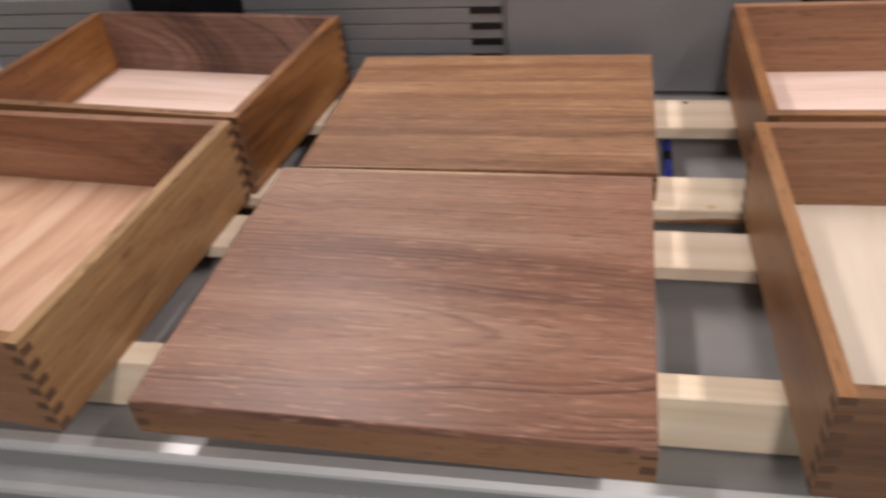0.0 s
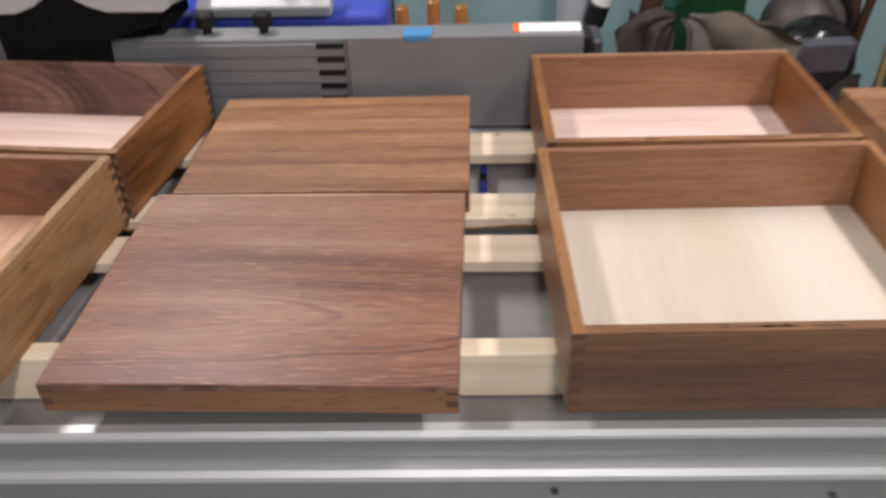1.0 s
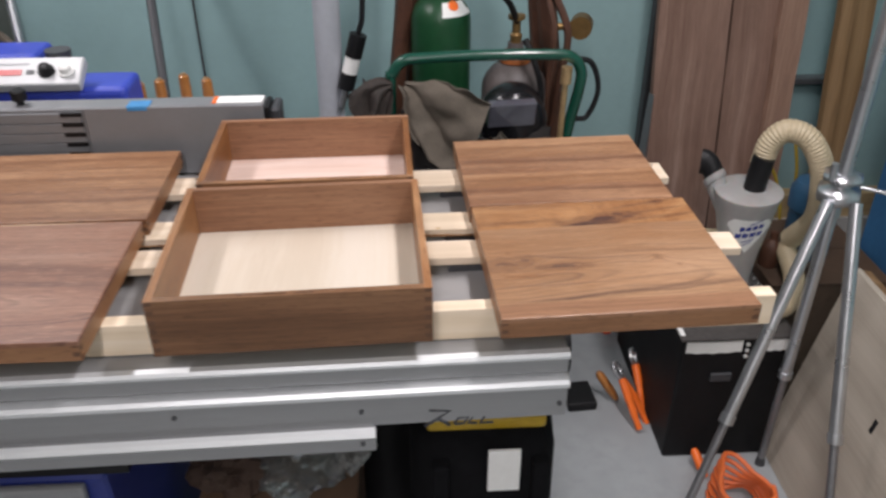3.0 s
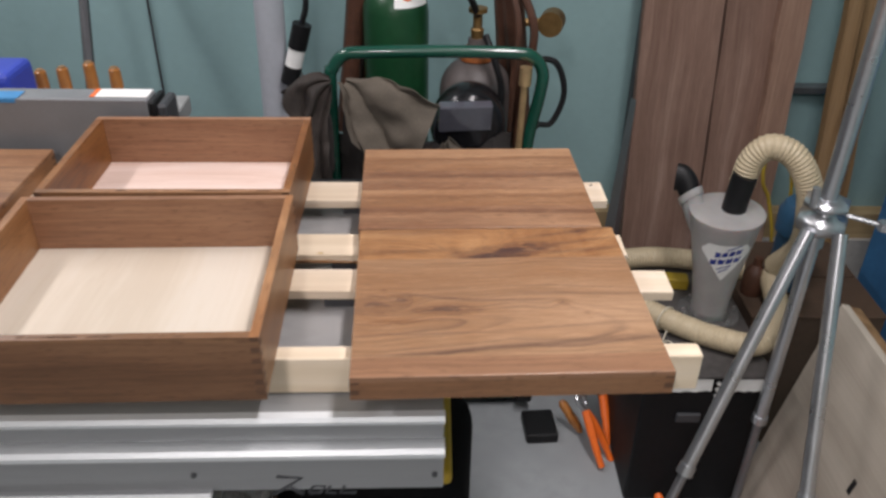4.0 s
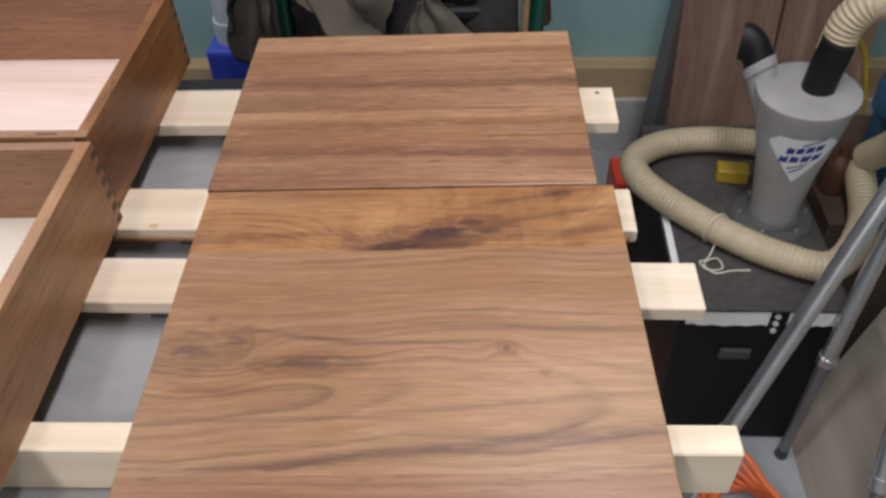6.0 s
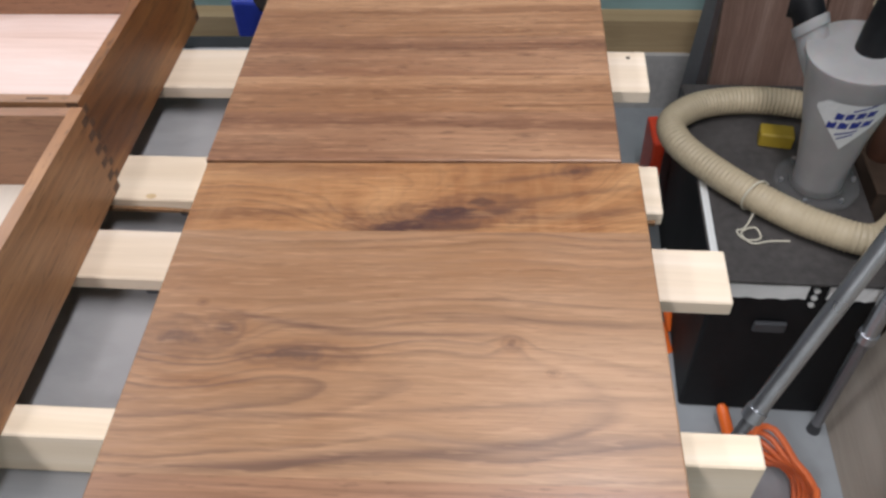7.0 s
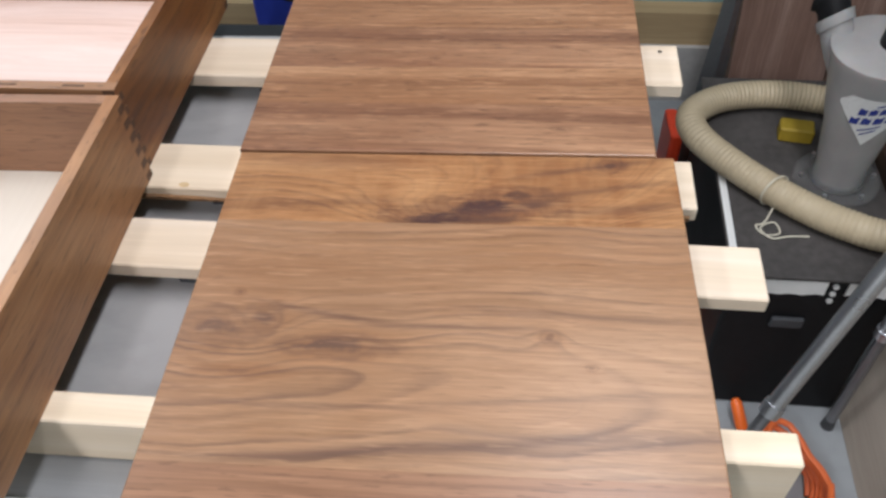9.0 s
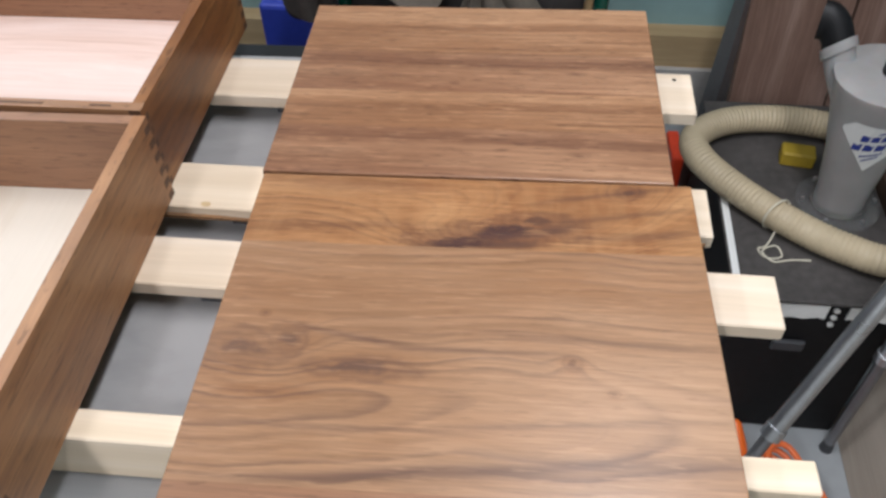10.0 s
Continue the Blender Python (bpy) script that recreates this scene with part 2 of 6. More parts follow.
def walnut(name, dark, mid, light, deep, pith=(0.0, 0.08, 0.1), freq=120.0, wave=0.02, ripple=0.004, lines=0.6, bands=0.5, rough=0.36, knots=(), streaks=(), pale=None, seed=0.0, own=False, pores=0.5, burl=0.0, plane="xy", coat=0.0, warm=None, flecks=0.0):
    """A planed walnut board: growth rings round a pith that runs under the board, so that flat-sawn arches and straight grain come out of one cut.
    pith: (y, depth, fall along x); knots: (x, y, half length, half width, swell, darkness);
    streaks: (x0, x1, y, slope, wobble, half width, strength, colour or None); pale: (y, width, colour);
    warm: (colour, patches, round knots), a second heartwood tone; flecks: short pale fibres;
    plane: the object's axes along and across the grain."""
    n = Nodes(name)
    raw = n.add("ShaderNodeTexCoord").outputs["Object"]
    if plane != "xy":
        axes = n.add("ShaderNodeSeparateXYZ", {0: raw}).outputs
        third = next(a for a in "xyz" if a not in plane)
        raw = n.add("ShaderNodeCombineXYZ", {k: axes["xyz".index(a)] for k, a in enumerate(plane + third)}).outputs[0]
    if own:
        rnd = n.add("ShaderNodeObjectInfo").outputs["Random"]
        off = n.add("ShaderNodeCombineXYZ", {0: n.math("MULTIPLY", rnd, 7.0), 1: n.math("MULTIPLY", rnd, 0.9), 2: n.math("MULTIPLY", rnd, 3.1)}).outputs[0]
        co = n.vec("ADD", raw, off)
    else:
        co = n.vec("ADD", raw, (seed, seed * 0.37, seed * 0.61))
    sep = n.add("ShaderNodeSeparateXYZ", {0: raw})
    x, y = sep.outputs[0], sep.outputs[1]
    centred = lambda v, amount: n.math("MULTIPLY", n.math("SUBTRACT", v, 0.5), amount)
    slow = n.noise(n.vec("MULTIPLY", co, (3.2, 7.0, 3.0)), 1.0, 2.0, 0.5)
    quick = n.noise(n.vec("MULTIPLY", co, (13.0, 34.0, 9.0)), 1.0, 3.0, 0.55)
    bow = n.noise(n.vec("MULTIPLY", co, (4.5, 1.2, 2.0)), 1.0, 1.0, 0.5)
    yy = n.math("ADD", n.math("SUBTRACT", y, pith[0]), n.math("ADD", centred(slow, wave), centred(quick, ripple)))
    heart = halo = None
    blur = n.vec("MULTIPLY", n.vec("SUBTRACT", n.add("ShaderNodeTexNoise", {"Vector": co, "Scale": 38.0, "Detail": 5.0, "Roughness": 0.6}).outputs[1], (0.5, 0.5, 0.5)), (1.9, 1.9, 0))
    for kx, ky, kl, kw, swell, dk in knots:
        q = n.vec("ADD", n.vec("MULTIPLY", n.vec("SUBTRACT", raw, (kx, ky, 0)), (1 / kl, 1 / kw, 0)), blur)
        wide = n.vec("MULTIPLY", n.vec("SUBTRACT", raw, (kx, ky, 0)), (0.55 / kl, 0.45 / kw, 0))
        dist = n.add("ShaderNodeVectorMath", {0: q}, operation="LENGTH").outputs["Value"]
        far = n.add("ShaderNodeVectorMath", {0: wide}, operation="LENGTH").outputs["Value"]
        around = n.math("POWER", 2.718, n.math("MULTIPLY", n.math("MULTIPLY", far, far), -1.0))
        yy = n.math("ADD", yy, n.math("MULTIPLY", around, swell))
        halo = around if halo is None else n.math("MAXIMUM", halo, around)
        bell = n.math("POWER", 2.718, n.math("MULTIPLY", n.math("MULTIPLY", dist, dist), -1.0))
        shell = n.math("ADD", 0.70, n.math("MULTIPLY", n.math("SINE", n.math("MULTIPLY", dist, 8.0)), 0.30))
        core = n.math("MULTIPLY", n.add("ShaderNodeMapRange", {0: bell, 1: 0.10, 2: 0.80, 3: 0.0, 4: 1.0}).outputs[0], n.math("MULTIPLY", shell, dk))
        heart = core if heart is None else n.math("MAXIMUM", heart, core)
    depth = n.math("ADD", n.math("ADD", n.math("MULTIPLY", x, pith[2]), pith[1]), centred(bow, abs(pith[2]) * 0.22 + wave * 0.5))
    radius = n.math("SQRT", n.math("ADD", n.math("MULTIPLY", yy, yy), n.math("MULTIPLY", depth, depth)))
    phase = n.math("MULTIPLY", radius, freq)
    turn = n.math("FRACT", phase)
    each = n.add("ShaderNodeTexWhiteNoise", {"Vector": n.add("ShaderNodeCombineXYZ", {0: n.math("FLOOR", phase), 1: seed}).outputs[0]})
    late = n.ramp(turn, [(0.0, (0.45, 0.45, 0.45)), (0.10, (0.0, 0.0, 0.0)), (0.55, (0.12, 0.12, 0.12)), (0.90, (1.0, 1.0, 1.0)), (1.0, (0.55, 0.55, 0.55))])
    fade = n.noise(n.vec("MULTIPLY", co, (5.0, 26.0, 4.0)), 1.0, 2.0, 0.5)
    late = n.math("MULTIPLY", n.math("MULTIPLY", late, n.math("ADD", 0.18, n.math("MULTIPLY", n.math("POWER", each.outputs["Value"], 1.6), 0.95))), n.add("ShaderNodeMapRange", {0: fade, 1: 0.32, 2: 0.66, 3: 0.25, 4: 1.1}).outputs[0])
    along = n.add("ShaderNodeCombineXYZ", {0: n.math("MULTIPLY", x, 0.7), 1: n.math("ADD", n.math("MULTIPLY", radius, 21.0), seed * 3.0)}).outputs[0]
    band = n.noise(along, 1.0, 3.0, 0.55)
    cloud = n.noise(n.vec("MULTIPLY", co, (6.0, 9.0, 4.0)), 1.0, 3.0, 0.6)
    grain = n.add("ShaderNodeCombineXYZ", {0: n.math("MULTIPLY", x, 5.0), 1: n.math("ADD", n.math("MULTIPLY", n.math("ADD", y, n.math("ADD", centred(slow, wave), centred(quick, ripple))), 190.0), seed)}).outputs[0]
    fine = n.noise(grain, 1.0, 3.0, 0.65)
    fibre = n.noise(n.vec("MULTIPLY", co, (22.0, 900.0, 300.0)), 1.0, 2.0, 0.6)
    fleck = n.noise(n.vec("MULTIPLY", co, (55.0, 480.0, 200.0)), 1.0, 2.0, 0.55)
    tone = n.math("ADD", n.math("ADD", n.math("MULTIPLY", band, bands), (0.60 - bands) * 0.5), n.math("ADD", n.math("MULTIPLY", fine, 0.24), n.math("MULTIPLY", cloud, 0.16)))
    col = n.ramp(tone, [(0.34, dark), (0.48, mid), (0.63, light)])
    if pale is not None:
        py, pw, pc = pale
        edge = n.math("ADD", y, centred(slow, 0.05))
        keep = n.add("ShaderNodeMapRange", {0: edge, 1: py, 2: py + pw, 3: 0.0, 4: 1.0}).outputs[0]
        col = n.mix(n.math("MULTIPLY", keep, n.math("ADD", 0.45, n.math("MULTIPLY", fine, 0.6))), col, pc)
    if warm is not None:
        tint, patches, ringed = warm
        area = n.noise(n.vec("ADD", n.vec("MULTIPLY", co, (4.5, 11.0, 3.0)), (3.7, 1.9, 0.6)), 1.0, 4.0, 0.6)
        spread = n.math("MULTIPLY", n.add("ShaderNodeMapRange", {0: area, 1: 0.40, 2: 0.66, 3: 0.0, 4: 1.0}).outputs[0], patches)
        if halo is not None:
            spread = n.math("MAXIMUM", spread, n.math("MULTIPLY", n.math("MULTIPLY", halo, n.math("ADD", 0.45, fade)), ringed))
        col = n.mix(spread, col, tint)
    col = n.mix(n.math("MULTIPLY", late, lines), col, deep)
    if burl:
        shimmer = n.noise(n.vec("MULTIPLY", co, (46.0, 16.0, 8.0)), 1.0, 3.0, 0.6, 0.8)
        spot = n.ramp(shimmer, [(0.42, (0, 0, 0)), (0.62, (1, 1, 1))])
        col = n.mix(n.math("MULTIPLY", spot, burl), col, light)
    for x0, x1, sy, slope, wobble, half, strength, tint in streaks:
        line = n.math("ADD", n.math("ADD", n.math("MULTIPLY", x, slope), sy), n.math("ADD", centred(bow, wobble), centred(quick, wobble * 0.35)))
        d = n.math("DIVIDE", n.math("SUBTRACT", y, line), half)
        body = n.math("POWER", 2.718, n.math("MULTIPLY", n.math("MULTIPLY", d, d), -1.0))
        gate = n.math("MULTIPLY", n.add("ShaderNodeMapRange", {0: x, 1: x0, 2: x0 + (x1 - x0) * 0.3, 3: 0.0, 4: 1.0}).outputs[0], n.add("ShaderNodeMapRange", {0: x, 1: x1 - (x1 - x0) * 0.3, 2: x1, 3: 1.0, 4: 0.0}).outputs[0])
        col = n.mix(n.math("MULTIPLY", n.math("MULTIPLY", body, gate), strength), col, tint or deep)
    if heart is not None:
        col = n.mix(heart, col, deep)
    hsv = n.add("ShaderNodeHueSaturation", {"Color": col, "Hue": 0.5, "Saturation": 1.0, "Value": n.math("ADD", 1.0, n.math("ADD", centred(fibre, 0.55), centred(fine, 0.30)))})
    col = hsv.outputs[0]
    cut = n.ramp(fleck, [(0.33, (1, 1, 1)), (0.41, (0, 0, 0))])
    col = n.mix(n.math("MULTIPLY", cut, pores), col, tuple(c * 0.62 for c in dark))
    if flecks:
        dash = n.noise(n.vec("ADD", n.vec("MULTIPLY", co, (34.0, 330.0, 120.0)), (5.1, 2.3, 0.0)), 1.0, 2.0, 0.6)
        col = n.mix(n.math("MULTIPLY", n.math("MULTIPLY", n.ramp(dash, [(0.57, (0, 0, 0)), (0.68, (1, 1, 1))]), cloud), flecks), col, tuple(min(1.0, c * 1.5) for c in light))
    n.bump(n.math("ADD", n.math("MULTIPLY", fleck, 0.5), n.math("MULTIPLY", fibre, 0.5)), 0.16, 0.0006)
    gloss = n.math("ADD", rough, n.math("ADD", centred(fine, 0.22), centred(cloud, 0.12)))
    return n.set(color=col, rough=gloss, coat=coat, spec=0.45)


def plain(name, color, rough=0.5, metal=0.0, grain=60.0, amount=0.12, bump=0.05, coat=0.0, axis=None, dirt=0.0, spec=0.5):
    """A painted, moulded or metal surface with slight mottling at two scales."""
    n = Nodes(name)
    co = n.add("ShaderNodeTexCoord").outputs["Object"]
    if axis:
        co = n.vec("MULTIPLY", co, axis)
    a, b = n.noise(co, grain, 4.0), n.noise(co, grain * 0.08, 3.0)
    lo, hi = tuple(c * (1 - amount) for c in color), tuple(min(1, c * (1 + amount)) for c in color)
    col = n.ramp(n.math("ADD", n.math("MULTIPLY", a, 0.5), n.math("MULTIPLY", b, 0.5)), [(0.35, lo), (0.65, hi)])
    if dirt:
        d = n.ramp(n.noise(co, grain * 0.25, 6.0, 0.7), [(0.52, (0, 0, 0)), (0.72, (1, 1, 1))])
        col = n.mix(n.math("MULTIPLY", d, dirt), col, tuple(c * 0.4 for c in color))
    n.bump(a, bump, 0.001)
    return n.set(color=col, rough=n.math("ADD", rough, n.math("MULTIPLY", n.math("SUBTRACT", b, 0.5), 0.2)), metal=metal, coat=coat, spec=spec)


# pale here paints the sheen over the lid's rear into the colour
WALNUT_RED = walnut("walnut_red", (0.124, 0.058, 0.038), (0.204, 0.100, 0.065), (0.300, 0.170, 0.117), (0.076, 0.033, 0.024), pith=(-0.062, 0.036, 0.11), freq=215.0, wave=0.016, ripple=0.005, lines=1.0, bands=0.75, rough=0.40, seed=1.3, pores=0.42, warm=((0.235, 0.100, 0.056), 0.6, 0.0), flecks=0.75,
                    pale=(0.03, 0.10, (0.315, 0.186, 0.128)), knots=[(-0.121, 0.097, 0.014, 0.012, 0.012, 0.18), (-0.125, 0.058, 0.010, 0.0025, 0.003, 0.5)],
                    streaks=[(-0.19, 0.12, 0.1435, 0.0, 0.003, 0.0032, 0.85, (0.52, 0.37, 0.23)), (-0.17, 0.17, 0.030, -0.06, 0.02, 0.010, 0.35, None), (-0.10, 0.18, 0.055, -0.02, 0.02, 0.006, 0.45, (0.34, 0.21, 0.15)), (-0.05, 0.20, -0.015, -0.05, 0.02, 0.006, 0.35, None)])
WALNUT_GOLD = walnut("walnut_gold", (0.150, 0.069, 0.035), (0.262, 0.132, 0.066), (0.410, 0.236, 0.128), (0.092, 0.041, 0.022), pith=(0.10, 0.03, 0.05), freq=170.0, wave=0.018, ripple=0.004, lines=0.55, bands=0.95, rough=0.38, own=True, warm=((0.215, 0.096, 0.042), 0.6, 0.0), flecks=0.5)
WALNUT_BAND = walnut("walnut_band", (0.116, 0.053, 0.030), (0.216, 0.107, 0.058), (0.370, 0.208, 0.115), (0.072, 0.033, 0.021), pith=(-0.08, 0.03, 0.05), freq=180.0, wave=0.020, ripple=0.004, lines=0.58, bands=1.0, rough=0.38, own=True, warm=((0.185, 0.080, 0.038), 0.6, 0.0), flecks=0.5,
                     knots=[(0.09, 0.0, 0.008, 0.003, 0.004, 0.5), (-0.12, -0.004, 0.030, 0.005, 0.006, 0.35)])
WALNUT_MID = walnut("walnut_mid", (0.206, 0.113, 0.062), (0.284, 0.164, 0.091), (0.354, 0.213, 0.122), (0.110, 0.060, 0.041), pith=(-0.042, 0.030, 0.045), freq=150.0, wave=0.062, ripple=0.010, lines=0.66, bands=0.75, rough=0.33, seed=0.2, pores=0.22, warm=((0.245, 0.112, 0.045), 0.55, 0.75), flecks=0.35,
                    knots=[(-0.140, 0.000, 0.026, 0.016, 0.018, 0.80), (-0.112, 0.006, 0.013, 0.012, 0.012, 0.90), (-0.064, -0.012, 0.038, 0.0085, 0.010, 0.95), (-0.120, -0.032, 0.026, 0.004, 0.006, 0.40), (0.071, -0.001, 0.007, 0.0055, -0.012, 0.55), (0.095, -0.022, 0.004, 0.0025, 0.0, 0.7), (-0.132, 0.028, 0.004, 0.003, 0.0, 0.6)],
                    streaks=[(-0.135, -0.02, 0.000, -0.20, 0.012, 0.0026, 0.85, None), (-0.06, 0.085, 0.0045, -0.005, 0.010, 0.0020, 0.75, None), (-0.17, 0.19, -0.0800, 0.07, 0.020, 0.0045, 0.80, None), (-0.03, 0.19, -0.052, 0.06, 0.022, 0.0024, 0.60, None), (-0.16, 0.02, -0.055, -0.03, 0.020, 0.0020, 0.50, None), (0.00, 0.19, 0.020, -0.06, 0.012, 0.0022, 0.55, None), (0.02, 0.19, -0.085, 0.05, 0.02, 0.0028, 0.45, None), (-0.30, 0.06, 0.045, -0.05, 0.03, 0.030, 0.42, (0.205, 0.094, 0.040)), (-0.04, 0.40, -0.030, 0.02, 0.03, 0.040, 0.40, (0.430, 0.270, 0.165))])
WALNUT_KNOT = walnut("walnut_knot", (0.150, 0.064, 0.028), (0.280, 0.133, 0.055), (0.430, 0.238, 0.108), (0.064, 0.030, 0.024), pith=(-0.050, 0.026, -0.09), freq=170.0, wave=0.040, ripple=0.016, lines=0.60, bands=1.0, rough=0.33, seed=3.0, burl=0.22, pores=0.30, warm=((0.255, 0.098, 0.032), 0.5, 0.5), flecks=0.3,
                     knots=[(-0.002, -0.030, 0.046, 0.011, 0.030, 1.0), (0.026, -0.020, 0.046, 0.014, 0.022, 1.0), (0.052, -0.008, 0.032, 0.010, 0.026, 0.80), (0.118, 0.026, 0.012, 0.008, 0.030, 0.75), (0.085, 0.004, 0.040, 0.020, 0.040, 0.05)],
                     streaks=[(-0.040, 0.105, -0.0290, 0.20, 0.012, 0.0050, 0.75, (0.085, 0.040, 0.030)), (-0.045, 0.070, -0.0335, 0.06, 0.006, 0.0036, 0.75, None), (-0.18, 0.00, 0.024, -0.05, 0.02, 0.009, 0.55, (0.150, 0.066, 0.034)), (-0.17, 0.00, -0.015, 0.02, 0.02, 0.004, 0.30, None), (0.03, 0.17, 0.000, 0.22, 0.03, 0.003, 0.50, None), (0.04, 0.18, -0.020, 0.18, 0.03, 0.003, 0.45, None), (0.06, 0.18, -0.032, 0.10, 0.02, 0.004, 0.45, None)])
WALNUT_FRONT = walnut("walnut_front", (0.200, 0.102, 0.056), (0.270, 0.142, 0.079), (0.325, 0.178, 0.103), (0.130, 0.064, 0.036), pith=(0.20, 0.06, 0.05), freq=110.0, wave=0.016, lines=0.35, bands=0.45, rough=0.34, seed=5.1)
WALNUT_SIDE = walnut("walnut_side", (0.138, 0.062, 0.028), (0.226, 0.110, 0.052), (0.305, 0.160, 0.080), (0.088, 0.040, 0.021), pith=(0.02, 0.030, 0.03), freq=150.0, wave=0.022, lines=0.42, bands=0.60, rough=0.36, own=True, plane="xz")
WALNUT_DARK = walnut("walnut_dark_front", (0.098, 0.046, 0.021), (0.158, 0.077, 0.037), (0.222, 0.116, 0.059), (0.062, 0.029, 0.015), pith=(0.01, 0.024, 0.04), freq=150.0, wave=0.024, lines=0.45, bands=0.70, rough=0.36, seed=6.3, plane="xz")
WALNUT_SIDE_Y = walnut("walnut_side_y", (0.150, 0.068, 0.029), (0.285, 0.140, 0.062), (0.400, 0.218, 0.104), (0.095, 0.043, 0.022), pith=(0.03, 0.030, 0.04), freq=130.0, wave=0.026, lines=0.45, bands=0.80, rough=0.42, own=True, plane="yz", warm=((0.235, 0.092, 0.030), 0.75, 0.0))
WALNUT_AMBER_Y = walnut("walnut_amber_y", (0.070, 0.025, 0.009), (0.215, 0.085, 0.027), (0.430, 0.205, 0.070), (0.036, 0.014, 0.008), pith=(0.04, 0.025, 0.08), freq=110.0, wave=0.045, lines=0.80, bands=1.15, rough=0.42, own=True, plane="yz", warm=((0.150, 0.052, 0.014), 0.75, 0.0))
WALNUT_INNER = walnut("walnut_inner", (0.168, 0.076, 0.040), (0.262, 0.130, 0.070), (0.340, 0.185, 0.104), (0.110, 0.050, 0.028), pith=(0.03, 0.030, 0.03), freq=140.0, wave=0.022, lines=0.40, bands=0.60, rough=0.45, own=True, plane="xz")
WALNUT_CURLY = walnut("walnut_curly", (0.075, 0.038, 0.029), (0.165, 0.088, 0.064), (0.260, 0.152, 0.112), (0.045, 0.022, 0.018), pith=(0.02, 0.085, 0.42), freq=115.0, wave=0.075, ripple=0.010, lines=1.0, bands=0.80, rough=0.5, seed=2.2, plane="xz")
WALNUT_SWIRL = walnut("walnut_swirl", (0.165, 0.072, 0.040), (0.262, 0.128, 0.074), (0.345, 0.188, 0.112), (0.075, 0.036, 0.024), pith=(0.03, 0.030, 0.05), freq=120.0, wave=0.040, lines=0.55, bands=0.70, rough=0.45, seed=8.1, plane="xz", knots=[(0.105, 0.048, 0.034, 0.020, 0.030, 0.75), (0.125, 0.045, 0.018, 0.012, 0.020, 0.8)])
SAPWOOD_Y = walnut("sapwood_side_y", (0.165, 0.075, 0.032), (0.275, 0.142, 0.062), (0.400, 0.232, 0.112), (0.110, 0.050, 0.024), pith=(0.03, 0.030, 0.05), freq=130.0, wave=0.030, lines=0.45, bands=0.75, rough=0.40, seed=4.4, plane="yz", pale=(0.045, 0.05, (0.47, 0.30, 0.15)), knots=[(-0.03, 0.06, 0.010, 0.006, 0.006, 0.5), (0.06, 0.035, 0.02, 0.01, 0.01, 0.3)])
END_GRAIN = plain("walnut_end_grain", (0.095, 0.047, 0.026), 0.6, grain=400, amount=0.35, bump=0.2)
PINE = wood("softwood", (0.620, 0.500, 0.365), (0.685, 0.565, 0.425), (0.725, 0.615, 0.490), rough=0.6, rings=1.0, pores=0.02, figure=0.4, lines=0.08, freq=120.0)
PINE_END = plain("softwood_end", (0.66, 0.52, 0.36), 0.75, grain=300, amount=0.12, bump=0.2)
MAPLE = wood("maple_plywood", (0.577, 0.498, 0.395), (0.623, 0.549, 0.446), (0.651, 0.586, 0.493), axis="y", rough=0.5, rings=0.7, pores=0.03, figure=1.2, lines=0.03, freq=20.0, knots=[(-0.118, -0.105, 0.012, 0.008, 0.0, 0.3)])
BIRCH_PINK = wood("birch_plywood_pink", (0.58, 0.41, 0.34), (0.69, 0.53, 0.465), (0.74, 0.60, 0.545), rough=0.5, rings=0.6, pores=0.03, figure=1.2, lines=0.10, freq=60.0)
BIRCH_ORANGE = wood("birch_plywood_orange", (0.50, 0.29, 0.18), (0.63, 0.40, 0.27), (0.71, 0.50, 0.36), axis="y", rough=0.5, rings=1.0, pores=0.05, figure=1.6, lines=0.12, freq=60.0)
PLANK = walnut("rough_walnut_plank", (0.150, 0.086, 0.063), (0.212, 0.128, 0.096), (0.300, 0.200, 0.160), (0.105, 0.058, 0.042), pith=(0.10, 0.06, 0.02), freq=40.0, wave=0.024, lines=0.25, bands=0.80, rough=0.85, own=True, plane="zx", pores=0.2)
PLANK_WARM = walnut("waney_walnut_plank", (0.190, 0.108, 0.074), (0.262, 0.158, 0.112), (0.340, 0.222, 0.165), (0.115, 0.064, 0.044), pith=(0.05, 0.06, 0.02), freq=40.0, wave=0.024, lines=0.25, bands=0.80, rough=0.85, own=True, plane="zx", pores=0.2)
OFFCUT = wood("tan_board", (0.17, 0.098, 0.044), (0.25, 0.15, 0.070), (0.31, 0.195, 0.10), axis="z", rough=0.7, pores=0.1, figure=0.4, lines=0.2, bands=0.4)
SILL = wood("tan_sill_board", (0.38, 0.27, 0.14), (0.46, 0.335, 0.185), (0.53, 0.40, 0.235), rough=0.7, pores=0.08, figure=0.5, lines=0.15, freq=40.0, bands=0.4)
PLYWOOD = wood("grey_plywood", (0.37, 0.325, 0.265), (0.43, 0.38, 0.315), (0.475, 0.425, 0.355), axis="y", rough=0.7, rings=0.6, pores=0.05, figure=0.8, lines=0.08, bands=0.4)
ALUMINIUM = plain("anodised_aluminium", (0.285, 0.292, 0.297), 0.42, 0.45, grain=900, amount=0.06, bump=0.04, axis=(0.02, 1, 1))
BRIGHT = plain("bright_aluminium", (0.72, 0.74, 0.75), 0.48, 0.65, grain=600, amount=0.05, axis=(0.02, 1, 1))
IRON = plain("ground_cast_iron", (0.37, 0.365, 0.362), 0.42, 0.3, grain=40, amount=0.15, dirt=0.25, axis=(0.5, 1, 1))
GREY_PAINT = plain("grey_painted_fence", (0.22, 0.225, 0.235), 0.45, 0.25, grain=300, amount=0.06)
